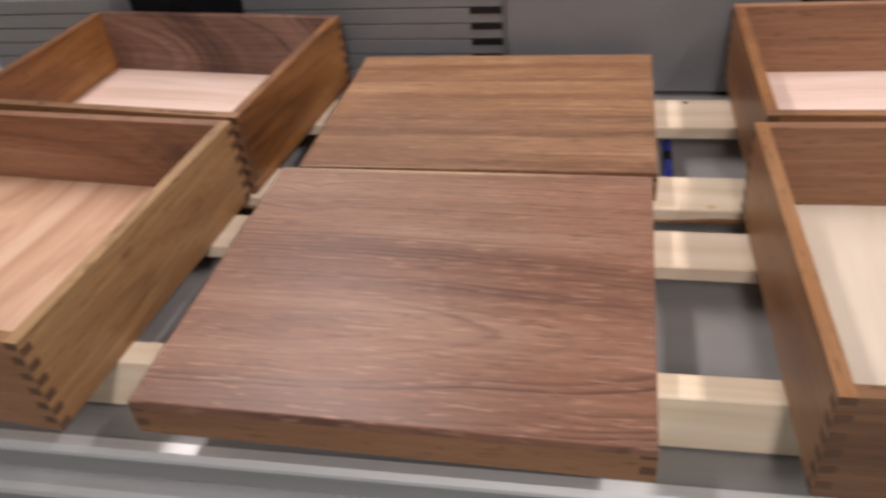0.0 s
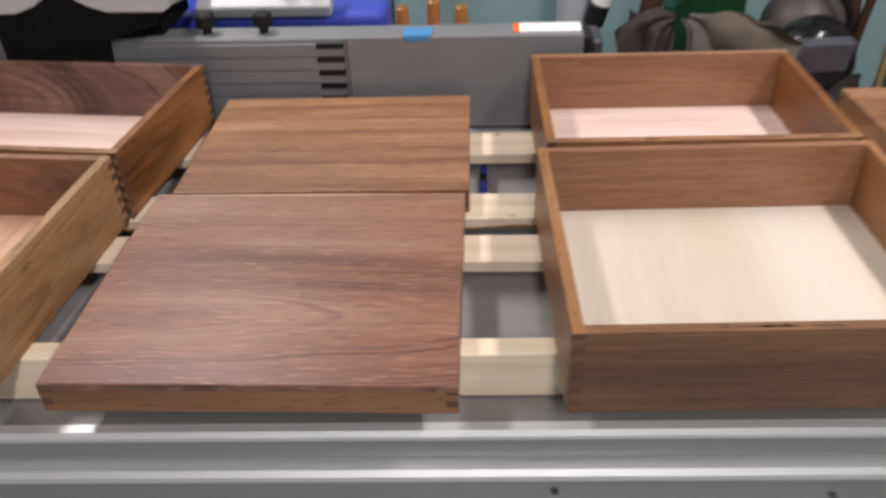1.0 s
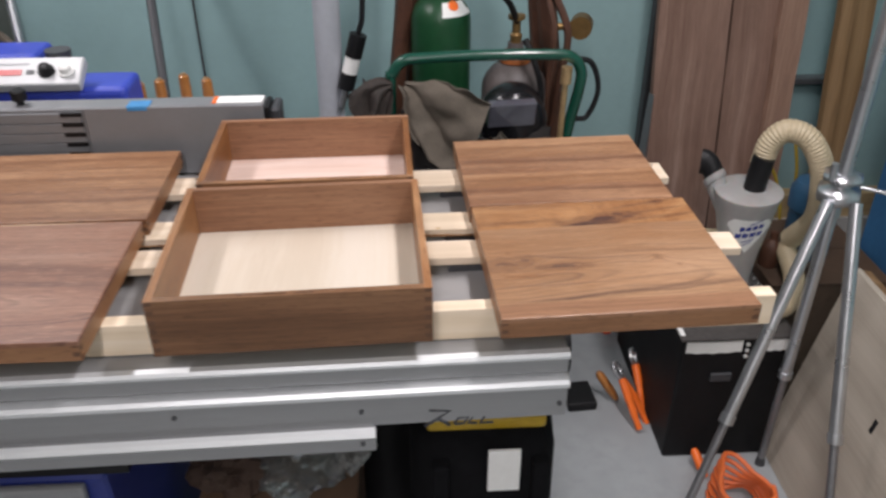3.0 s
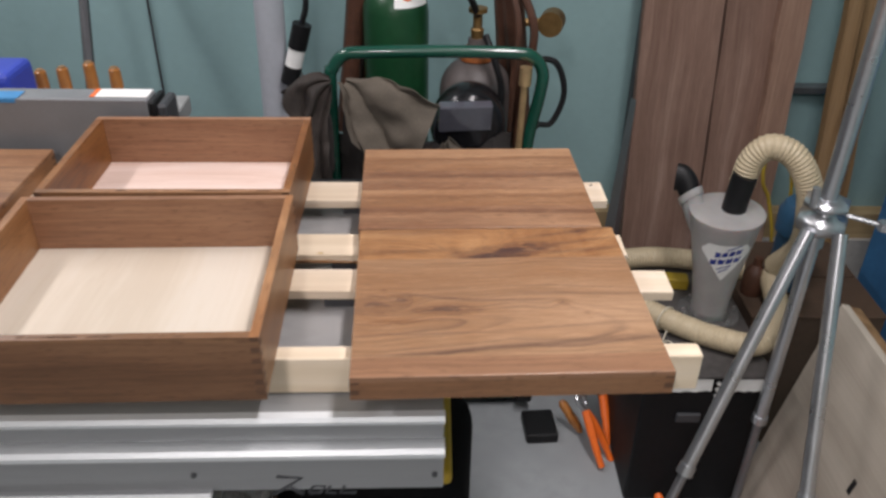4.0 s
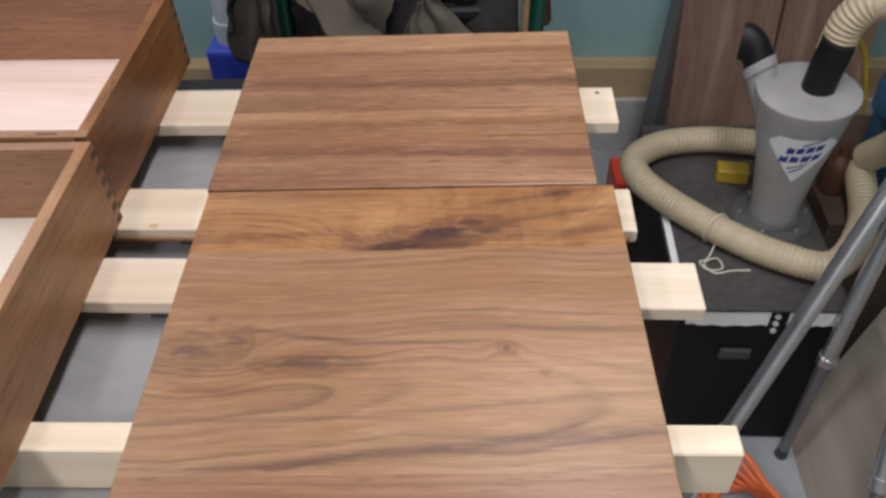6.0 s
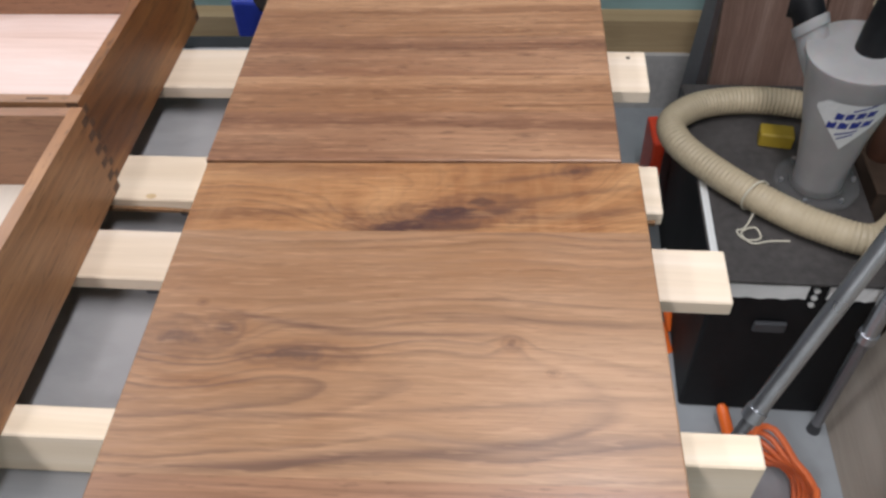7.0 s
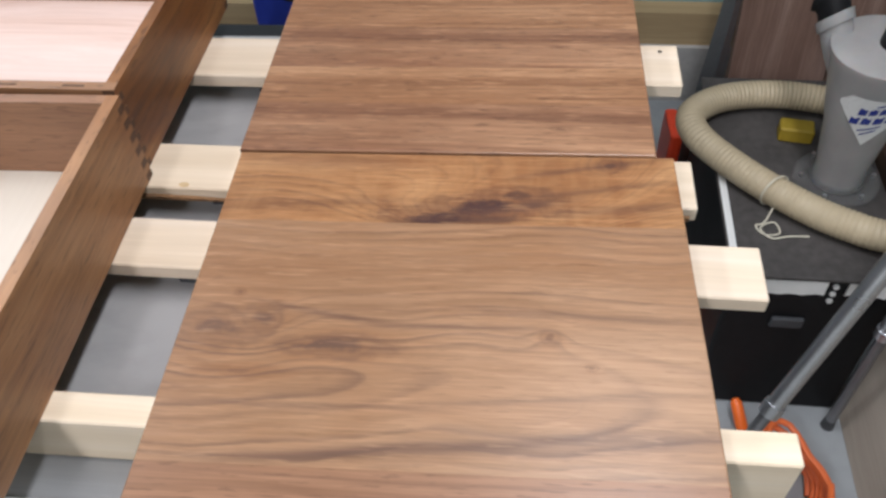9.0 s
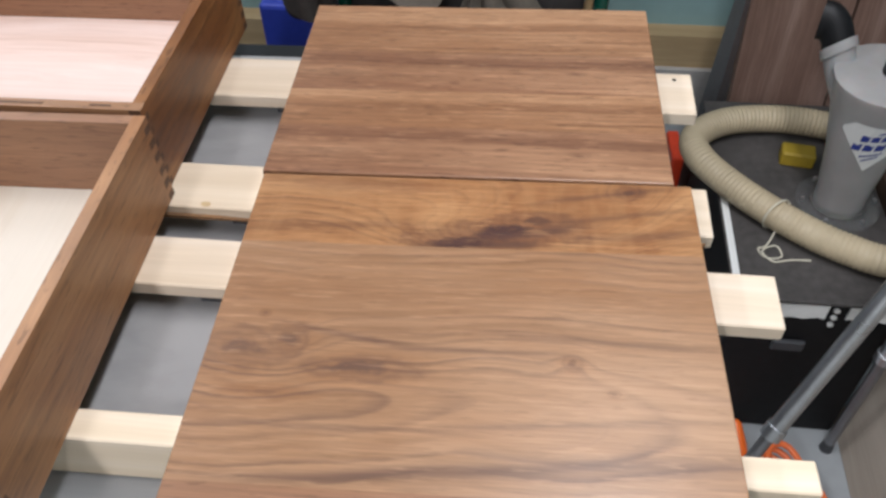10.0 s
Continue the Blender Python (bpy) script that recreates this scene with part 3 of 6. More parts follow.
DARK_GREY = plain("dark_grey_plastic", (0.045, 0.047, 0.052), 0.5)
BLACK = plain("black_plastic", (0.009, 0.009, 0.010), 0.5, amount=0.3, spec=0.3)
BLACK_CLOTH = plain("black_fabric", (0.007, 0.007, 0.008), 0.95, grain=500, amount=0.4, bump=0.5, spec=0.1)
WHITE_PAINT = plain("off_white_paint", (0.47, 0.48, 0.49), 0.4, amount=0.04)
HOOD = plain("light_grey_plastic", (0.40, 0.41, 0.43), 0.4, amount=0.04)
GREY_HOOD = plain("mid_grey_hood_paint", (0.40, 0.40, 0.415), 0.4, amount=0.05)
PAPER = plain("white_paper", (0.8, 0.8, 0.78), 0.7, amount=0.04)
BLUE_PAINT = plain("blue_machine_paint", (0.035, 0.06, 0.42), 0.4, amount=0.1)
BLUE_TAPE = plain("blue_masking_tape", (0.05, 0.24, 0.50), 0.7)
BASE_BLUE = plain("dark_blue_base_paint", (0.018, 0.030, 0.17), 0.45, amount=0.15, dirt=0.3)
CAB_BLUE = plain("blue_cabinet_paint", (0.035, 0.14, 0.30), 0.5, amount=0.15, dirt=0.3)
TEAL_WALL = plain("teal_wall_paint", (0.275, 0.425, 0.432), 0.75, grain=40, amount=0.05, bump=0.25, dirt=0.08)
FLOOR_MAT = plain("grey_painted_concrete", (0.30, 0.32, 0.33), 0.6, grain=25, amount=0.1, bump=0.2, dirt=0.2)
CONCRETE = plain("bare_concrete", (0.46, 0.45, 0.43), 0.85, grain=50, amount=0.15, bump=0.4)
CEILING_MAT = plain("white_ceiling_paint", (0.7, 0.7, 0.68), 0.8, amount=0.04)
PLAIN_WALL = plain("cream_wall_paint", (0.5, 0.5, 0.47), 0.8, amount=0.05)
GREEN = plain("green_painted_tube", (0.006, 0.062, 0.040), 0.25, amount=0.12, coat=0.3)
TANK_GREEN = plain("green_cylinder_paint", (0.008, 0.055, 0.020), 0.35, amount=0.2, dirt=0.2)
TANK_GREY = plain("dusty_grey_cylinder_paint", (0.09, 0.075, 0.072), 0.5, amount=0.25, dirt=0.5)
RUST = plain("rusty_brown_steel", (0.075, 0.030, 0.016), 0.6, amount=0.3, dirt=0.4)
BRASS = plain("tarnished_brass", (0.24, 0.145, 0.055), 0.45, 0.7, amount=0.3, dirt=0.4)
TORCH_BRASS = plain("polished_brass", (0.52, 0.36, 0.19), 0.4, 0.7, amount=0.2)
STEEL = plain("worn_tube_steel", (0.55, 0.56, 0.58), 0.3, 0.9, grain=200, amount=0.08)
DARK_STEEL = plain("dull_tube_steel", (0.26, 0.26, 0.27), 0.4, 0.8, grain=200, amount=0.1)
GALV = plain("grey_duct_plastic", (0.40, 0.42, 0.46), 0.5, amount=0.06)
CANVAS = plain("grey_brown_canvas", (0.108, 0.090, 0.071), 0.95, grain=300, amount=0.2, bump=0.5)
LEATHER = plain("dirty_grey_leather", (0.022, 0.018, 0.017), 0.8, amount=0.3, bump=0.4)
LEATHER_WORN = plain("worn_brown_leather", (0.030, 0.022, 0.018), 0.75, grain=120, amount=0.45, bump=0.5, dirt=0.5)
ORANGE = plain("orange_plastic", (0.85, 0.16, 0.02), 0.4, amount=0.08)
CORD = plain("orange_cord_sheath", (0.70, 0.15, 0.04), 0.5, amount=0.08)
RED = plain("red_plastic", (0.80, 0.065, 0.02), 0.4)
YELLOW = plain("yellow_plastic", (0.48, 0.31, 0.02), 0.5, amount=0.1)
DULL_YELLOW = plain("dull_yellow_card", (0.36, 0.25, 0.02), 0.6, amount=0.12)
HANDLE_WOOD = plain("amber_wooden_handle", (0.38, 0.15, 0.035), 0.3, amount=0.2, coat=0.4)
HOSE = plain("beige_ribbed_hose", (0.49, 0.405, 0.27), 0.5, amount=0.06)
BIN = plain("black_bin", (0.006, 0.006, 0.007), 0.6, amount=0.3, spec=0.25)
BIN_TOP = plain("dusty_black_lid", (0.062, 0.056, 0.053), 0.75, amount=0.35, bump=0.3, dirt=0.3)
BLUE_INK = plain("blue_ink", (0.02, 0.04, 0.28), 0.5)
TURQUOISE = plain("blue_grey_plastic", (0.025, 0.085, 0.16), 0.45)
PINK = plain("red_display", (0.45, 0.05, 0.05), 0.4)
STRING = plain("cream_string", (0.66, 0.62, 0.50), 0.8)
n = Nodes("frosted_plastic")
co = n.add("ShaderNodeTexCoord").outputs["Object"]
FROSTED = n.set(color=n.ramp(n.noise(co, 12.0), [(0.35, (0.35, 0.34, 0.335)), (0.65, (0.43, 0.42, 0.41))]), rough=0.4, sss=0.15, trans=0.12)
n = Nodes("clear_plastic")
CLEAR = n.set(color=(0.80, 0.81, 0.80), rough=0.14, trans=0.92, ior=1.2)
n = Nodes("murky_plastic")
MURKY = n.set(color=(0.62, 0.62, 0.60), rough=0.16, trans=0.75, ior=1.35)
n = Nodes("tube_glow")
GLOW = n.set(color=(1, 1, 1), emit=(1.0, 0.96, 0.9), power=4.0)

# ---- structure ----
def slab(name, x0, x1, y0, y1, z0, z1, mat, label, category):
    bm = bmesh.new()
    add_box(bm, x0, x1, y0, y1, z0, z1)
    return solo(name, bm, mat, label, category, kind="structure")


WALL_Y = 1.75
slab("floor", -3.0, 2.4, -2.6, 1.95, -0.1, 0.0, FLOOR_MAT, "grey painted concrete workshop floor", "floor")
slab("wall_north", -3.0, 2.4, WALL_Y, WALL_Y + 0.15, 0.0, 2.5, TEAL_WALL, "pale teal painted workshop wall", "wall")
slab("wall_south", -3.0, 2.4, -2.6, -2.45, 0.0, 2.5, PLAIN_WALL, "plain cream painted wall", "wall")
slab("wall_west", -3.0, -2.85, -2.45, WALL_Y, 0.0, 2.5, PLAIN_WALL, "plain cream painted side wall", "wall")
slab("wall_east", 2.25, 2.4, -2.45, WALL_Y, 0.0, 2.5, TEAL_WALL, "teal painted side wall", "wall")
slab("ceiling", -3.0, 2.4, -2.6, 1.95, 2.5, 2.6, CEILING_MAT, "white painted ceiling", "ceiling")
slab("wall_ledge", -2.8, 2.2, WALL_Y - 0.07, WALL_Y, 0.0, 0.17, CONCRETE, "bare concrete ledge at the wall's foot", "ledge")
slab("sill_board", -2.8, 2.2, WALL_Y - 0.055, WALL_Y, 0.17, 0.262, SILL, "tan timber board along the wall's foot", "trim")

for tx, ty, tz, watts in TUBES:
    fx = thing("ceiling_light", "white fluorescent fitting with a bare tube", "ceiling light", pose(tx, ty, 0), group="ceiling lights")
    bm = bmesh.new()
    add_box(bm, -0.06, 0.06, -0.63, 0.63, 2.46, 2.498, 0.004)
    part("housing", bm, WHITE_PAINT, fx)
    for s in (-0.03, 0.03):
        bm = bmesh.new()
        add_cyl(bm, (s, -0.6, 2.444), (s, 0.6, 2.444), 0.013, seg=16)
        part("tube", bm, GLOW, fx, "glowing fluorescent tube", smooth=True)

# ---- the machine: sliding table, cast-iron top, base ----
SKEW = Matrix.Translation((0.498, 0.045, 0)) @ Matrix.Rotation(radians(1.4), 4, "Z") @ Matrix.Translation((-0.498, -0.045, 0))   # the table stands a little askew
table = thing("sliding_table", "grey anodised aluminium sliding saw table with bright lips", "saw table", SKEW)
bm = bmesh.new()
add_prism(bm, [(0.118, 0.925), (0.056, 0.925), (0.050, 0.921), (0.050, 0.893), (0.056, 0.890), (0.056, 0.886), (0.042, 0.882), (0.042, 0.824), (0.048, 0.820), (0.118, 0.820)], -2.0, 0.498)
part("beam", bm, ALUMINIUM, table)
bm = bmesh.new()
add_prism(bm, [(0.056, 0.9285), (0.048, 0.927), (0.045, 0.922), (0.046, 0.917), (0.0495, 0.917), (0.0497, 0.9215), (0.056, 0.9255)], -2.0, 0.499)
part("upper_lip", bm, BRIGHT, table, "bright upper lip")
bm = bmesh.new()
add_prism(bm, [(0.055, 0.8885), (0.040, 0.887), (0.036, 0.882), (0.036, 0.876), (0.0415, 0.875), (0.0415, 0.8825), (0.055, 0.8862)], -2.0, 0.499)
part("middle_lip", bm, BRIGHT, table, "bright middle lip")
bm = bmesh.new()
add_prism(bm, [(0.15, 0.826), (0.034, 0.826), (0.028, 0.821), (0.028, 0.792), (0.034, 0.788), (0.15, 0.788)], -2.0, 0.239)
part("lower_rail", bm, ALUMINIUM, table)
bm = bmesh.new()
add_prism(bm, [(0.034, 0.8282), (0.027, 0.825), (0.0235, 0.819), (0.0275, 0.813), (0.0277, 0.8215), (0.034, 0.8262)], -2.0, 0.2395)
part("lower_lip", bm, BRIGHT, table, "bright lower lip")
for x, z in ((0.222, 0.850), (0.222, 0.806), (-0.02, 0.857), (-0.75, 0.857), (-0.75, 0.806), (0.488, 0.846)):
    bm = bmesh.new()
    add_cyl(bm, (x, 0.0425 if z > 0.83 else 0.0285, z), (x, 0.039 if z > 0.83 else 0.025, z), 0.0032, seg=10)
    part("bolt", bm, DARK_GREY, table, smooth=True)
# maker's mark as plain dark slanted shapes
bm = bmesh.new()
for path, r in (([(0.306, 0.8165), (0.320, 0.8270), (0.340, 0.8425), (0.312, 0.8450)], 0.0024), ([(0.324, 0.8300), (0.340, 0.8165)], 0.0027), ([(0.346, 0.8180), (0.352, 0.8290), (0.365, 0.8290), (0.359, 0.8180), (0.347, 0.8172)], 0.0020),
                ([(0.371, 0.8290), (0.365, 0.8180), (0.377, 0.8172)], 0.0020), ([(0.387, 0.8290), (0.381, 0.8175), (0.399, 0.8172)], 0.0020)):
    add_tube(bm, [Vector((x, 0.0424, z)) for x, z in path], r, 6)
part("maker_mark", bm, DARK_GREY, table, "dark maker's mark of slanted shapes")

top = thing("saw_table_top", "ground cast-iron saw table top, lightly stained", "table top", SKEW)
bm = bmesh.new()
add_box(bm, -1.8, 0.5, 0.1195, 0.56, TABLE - 0.035, TABLE, 0.002)
part("main_plate", bm, IRON, top)
bm = bmesh.new()
add_box(bm, -1.8, 0.02, 0.5605, 0.95, TABLE - 0.035, TABLE - 0.0005, 0.002)
part("rear_plate", bm, IRON, top)
bm = bmesh.new()
add_box(bm, 0.0205, 0.498, 0.5605, 0.582, TABLE - 0.030, TABLE - 0.001, 0.001)
part("rear_edge", bm, BLACK, top, "black rail along the rear edge")
bm = bmesh.new()
for y in (0.20, 0.36, 0.53):
    add_box(bm, -1.8, 0.49, y, y + 0.02, TABLE - 0.09, TABLE - 0.036)
part("rib", bm, DARK_GREY, top)

base = thing("machine_base", "blue machine base cabinet with a grey framed door", "machine base")
bm = bmesh.new()
add_box(bm, -1.7, -0.175, 0.115, 0.98, 0.0, 0.668, 0.006)
part("body", bm, BASE_BLUE, base)
bm = bmesh.new()
add_box(bm, -1.7, -0.14, 0.118, 0.95, 0.6685, 0.787)
part("upper_body", bm, BLACK, base, "black upper housing")
bm = bmesh.new()
add_box(bm, -0.95, -0.205, 0.098, 0.1145, 0.05, 0.660, 0.006, seg=2)
door = part("door", bm, ALUMINIUM, base, "grey painted door")
bm = bmesh.new()
add_box(bm, -0.90, -0.235, 0.0935, 0.0975, 0.10, 0.612, 0.003)
part("door_panel", bm, HOOD, door, "recessed paler panel")
bm = bmesh.new()
add_cyl(bm, (-0.28, 0.094, 0.575), (-0.28, 0.086, 0.575), 0.018, seg=16)
part("latch", bm, YELLOW, door, "yellow latch")

fence = thing("rip_fence", "grey ribbed aluminium rip fence standing on the saw table", "saw fence")
bm = bmesh.new()
add_box(bm, -0.95, 0.046, 0.578, 0.622, TABLE + 0.001, 1.074, 0.003)
part("fence_body", bm, GREY_PAINT, fence)
for k in range(6):
    z = 1.066 - k * 0.0185
    bm = bmesh.new()
    add_box(bm, -0.948, -0.268, 0.5735, 0.5785, z - 0.0172, z, 0.0006)
    part("rib", bm, GREY_PAINT, fence)
    bm = bmesh.new()
    add_box(bm, -0.302, -0.266, 0.5722, 0.5742, z - 0.006, z + 0.001)
    part("slot", bm, BLACK, fence, "black slot mouth")
bm = bmesh.new()
add_box(bm, -0.262, 0.046, 0.5735, 0.5785, 0.946, 1.0745, 0.0015)
part("face_plate", bm, GREY_PAINT, fence, "plain grey face plate")
bm = bmesh.new()
add_box(bm, 0.0465, 0.056, 0.575, 0.63, 0.95, 1.07, 0.002)
part("end_gasket", bm, BLACK, fence, "black end gasket")
bm = bmesh.new()
add_box(bm, 0.0562, 0.072, 0.58, 0.64, 0.948, 1.064, 0.004)
part("end_block", bm, DARK_GREY, fence, "dark grey end block")
bm = bmesh.new()
add_box(bm, -0.036, 0.044, 0.585, 0.618, 1.0742, 1.0752)
card = solo("paper_label", bm, PAPER, "white paper label with an orange end on the fence", "label")
bm = bmesh.new()
add_box(bm, -0.044, -0.0365, 0.585, 0.618, 1.0742, 1.0753)
part("orange_end", bm, ORANGE, card, "orange label end")
bm = bmesh.new()
add_box(bm, -0.188, -0.150, 0.574, 0.604, 1.0746, 1.0756)
add_box(bm, -0.186, -0.153, 0.5715, 0.5730, 1.069, 1.0752)
solo("masking_tape", bm, BLUE_TAPE, "torn scrap of blue masking tape on the fence", "tape")
for x, r, mt in ((-0.452, 0.013, BLACK), (-0.375, 0.013, BLACK), (-0.53, 0.009, DARK_GREY)):
    kn = new("knob")
    kn.parent, kn.location = fence, (x, 0.60, 1.0745)
    bm = bmesh.new()
    add_lathe(bm, [(0.006, 0.0), (0.006, 0.008), (r, 0.009), (r, 0.024), (r - 0.003, 0.027)], 16)
    part("grip", bm, mt, kn, smooth=True)

# blade guard, control box, blue body
guard = thing("blade_guard", "pale grey blade guard hood over a black dust shroud", "blade guard")
def plate(bm, outline, y0, y1):
    """An upright plate: an outline in x and z, extruded along y."""
    a = [bm.verts.new((x, y0, z)) for x, z in outline]
    b = [bm.verts.new((x, y1, z)) for x, z in outline]
    bm.faces.new(a)
    bm.faces.new(list(reversed(b)))
    for i in range(len(outline)):
        j = (i + 1) % len(outline)
        bm.faces.new((a[j], a[i], b[i], b[j]))
    bmesh.ops.recalc_face_normals(bm, faces=bm.faces)


GX = -0.622
bm = bmesh.new()
vs = [bm.verts.new(p) for p in ((GX - 0.140, 0.585, 1.139), (GX + 0.140, 0.585, 1.139), (GX + 0.130, 0.715, 1.138), (GX - 0.165, 0.715, 1.138), (GX - 0.140, 0.585, 1.118), (GX + 0.140, 0.585, 1.118), (GX + 0.150, 0.730, 1.10), (GX - 0.180, 0.730, 1.10))]
for f in ((0, 1, 2, 3), (4, 7, 6, 5), (0, 4, 5, 1), (1, 5, 6, 2), (2, 6, 7, 3), (3, 7, 4, 0)):
    bm.faces.new([vs[k] for k in f])
bmesh.ops.bevel(bm, geom=list(bm.edges), offset=0.004, segments=2, affect="EDGES")
part("hood", bm, GREY_HOOD, guard, smooth=True)
for side in (-1, 1):
    bm = bmesh.new()
    plate(bm, [(GX + side * dx, z) for dx, z in ((0.017, 1.1405), (0.018, 1.137), (0.036, 1.126), (0.060, 1.118), (0.132, 1.117), (0.142, 1.123), (0.146, 1.1405))], 0.558, 0.5845)
    bmesh.ops.bevel(bm, geom=[e for e in bm.edges if min(v.co.z for v in e.verts) > 1.139], offset=0.002, segments=2, affect="EDGES")
    part("front_lip", bm, WHITE_PAINT, guard, "white moulded front lip")
for rad, tall in ((0.0060, 1.0), (0.0035, 0.62)):
    bm = bmesh.new()
    arc = [(GX - 0.01 + 0.118 * tall ** 0.3 * math.cos(math.pi * k / 20), 0.590 + 0.105 * tall * math.sin(math.pi * k / 20), 1.1395 - 0.001 * math.sin(math.pi * k / 20)) for k in range(21)]
    add_tube(bm, arc, rad, 8)
    part("arched_rib", bm, WHITE_PAINT, guard, "raised white arched rib", smooth=True)
bm = bmesh.new()
shroud = [(GX - 0.016, 1.1375), (GX - 0.036, 1.125), (GX - 0.060, 1.1165), (GX - 0.122, 1.1165), (GX - 0.119, 1.100), (GX - 0.095, 1.092), (GX - 0.093, 0.955), (GX + 0.040, 0.955), (GX + 0.048, 1.080), (GX + 0.096, 1.092), (GX + 0.119, 1.100), (GX + 0.122, 1.1165), (GX + 0.060, 1.1165), (GX + 0.036, 1.125), (GX + 0.016, 1.1375)]
plate(bm, shroud, 0.562, 0.572)
part("shroud", bm, BLACK_CLOTH, guard, "black rubber shroud")
bm = bmesh.new()
add_box(bm, GX - 0.115, GX + 0.115, 0.59, 0.70, 1.076, 1.117, 0.002)
part("inner_shroud", bm, BLACK_CLOTH, guard, "black inner housing")

body = thing("saw_unit_body", "glossy blue body of the saw unit behind the fence", "machine body")
bm = bmesh.new()
add_box(bm, -0.60, -0.225, 0.70, 0.80, TABLE, 1.065, 0.012, seg=3)
part("front_body", bm, BLUE_PAINT, body)
bm = bmesh.new()
add_box(bm, -1.05, -0.42, 0.8015, 0.90, TABLE, 1.098, 0.012, seg=3)
part("rear_body", bm, BLUE_PAINT, body)

ctrl = thing("control_box", "white control box with a red display and two knobs", "control panel", pose(-0.395, 0.675, 1.083, 32, 0, 0))
bm = bmesh.new()
add_box(bm, -0.097, 0.097, 0.0, 0.065, -0.022, 0.0, 0.004, seg=2)
part("case", bm, WHITE_PAINT, ctrl)
bm = bmesh.new()
add_box(bm, -0.065, -0.010, 0.022, 0.035, 0.0002, 0.0012)
part("display", bm, PINK, ctrl, "dark red display window")
bm = bmesh.new()
add_box(bm, -0.002, 0.012, 0.024, 0.034, 0.0002, 0.0012)
part("switch", bm, DARK_GREY, ctrl, "small grey rocker switch")
for x, mt, lab in ((0.034, BLACK, "black pointer knob"), (0.070, PAPER, "white round knob")):
    bm = bmesh.new()
    add_lathe(bm, [(0.015, 0.0002), (0.015, 0.004), (0.011, 0.005), (0.010, 0.015), (0.007, 0.017)], 20, (x, 0.030, 0))
    part("knob", bm, mt, ctrl, lab, smooth=True)
bm = bmesh.new()
add_box(bm, -0.06, 0.0, 0.046, 0.050, 0.0002, 0.0009)
part("caption_bar", bm, GREY_PAINT, ctrl, "faint grey caption bar")
bm = bmesh.new()
add_cyl(bm, (-0.362, 0.772, 1.062), (-0.362, 0.772, 1.118), 0.02, 0.024, seg=16)
solo("stop_button", bm, DARK_GREY, "dark round stop button on a stalk", "button", smooth=True)

for x, h in ((-0.262, 0.066), (-0.219, 0.072), (-0.167, 0.082), (-0.121, 0.072)):
    hd = thing("bench_clamp", "amber turned wooden clamp handle standing upright", "clamp", pose(x, 0.888, TABLE), group="clamp handles")
    bm = bmesh.new()
    add_lathe(bm, [(0.009, 0.0), (0.0105, 0.01), (0.0115, h * 0.6), (0.0105, h - 0.003), (0.007, h)], 16)
    part("grip", bm, HANDLE_WOOD, hd, smooth=True)
    bm = bmesh.new()
    add_cyl(bm, (0, 0, h - 0.001), (0, 0, h + 0.002), 0.007, seg=12)
    part("cap", bm, OFFCUT, hd, "pale end cap")

# ---- softwood strips ----
def strip(x0, x1, y0, y1, z0, z1, tilt=0.0, under=0.0):
    ob = thing("softwood_strip", "pale sawn softwood strip lying across the saw table", "wood strip", pose((x0 + x1) / 2, (y0 + y1) / 2, z0, 0, 0, tilt), group="softwood strips")
    bm = bmesh.new()
    add_box(bm, -(x1 - x0) / 2, (x1 - x0) / 2, -(y1 - y0) / 2, (y1 - y0) / 2, 0, z1 - z0, 0.0012)
    for f in bm.faces:
        if abs(f.normal.x) > 0.9:
            f.material_index = 1
    part("bar", bm, [PINE, PINE_END], ob)
    if under:
        for k, x in enumerate((-0.98, -0.62, -0.27, 0.14, 0.40)):
            bm = bmesh.new()
            add_box(bm, x - (x0 + x1) / 2 - 0.05, x - (x0 + x1) / 2 + 0.05, -0.012, 0.012, -under, -0.0002)
            part("spacer", bm, DARK_GREY, ob, "dark spacer block")
    return ob


THIN = STRIP - 0.0135


def laid(back, x0, x1, width, z0, turn, under=0.0):
    """A strip whose rear edge passes y = back at x = 0.355, turned a little about that point."""
    slope = math.tan(radians(turn))
    x = (x0 + x1) / 2
    y = back + slope * (x - 0.355) - width / 2
    return strip(x0, x1, y - width / 2, y + width / 2, z0, STRIP, turn, under)


BARK = plain("brown_bark_edge", (0.20, 0.105, 0.045), 0.8, grain=200, amount=0.4, bump=0.4)
KNOT_SPOT = plain("softwood_knot", (0.50, 0.36, 0.20), 0.7, grain=300, amount=0.25)
STRIP_DARK = plain("nail_hole_shadow", (0.06, 0.05, 0.04), 0.8)


def spot(ob, x, y, rx, ry, mat, label):
    """A flat round mark let into the top face of a strip; x and y in the room."""
    p = ob.matrix_basis.inverted() @ Vector((x, y, STRIP))
    bm = bmesh.new()
    bmesh.ops.create_circle(bm, cap_ends=True, segments=14, radius=1.0)
    ext = bmesh.ops.extrude_face_region(bm, geom=bm.faces[:])
    bmesh.ops.translate(bm, vec=(0, 0, 1.0), verts=[v for v in ext["geom"] if isinstance(v, bmesh.types.BMVert)])
    for v in bm.verts:
        wob = 1 + 0.18 * noise.noise(v.co * 1.7 + Vector((x * 9, y * 7, 0)))
        v.co = Vector((p.x + v.co.x * rx * wob, p.y + v.co.y * ry * wob, p.z - 0.0006 + 0.0009 * v.co.z))
    part("knot" if mat is KNOT_SPOT else "nail_hole", bm, mat, ob, label)


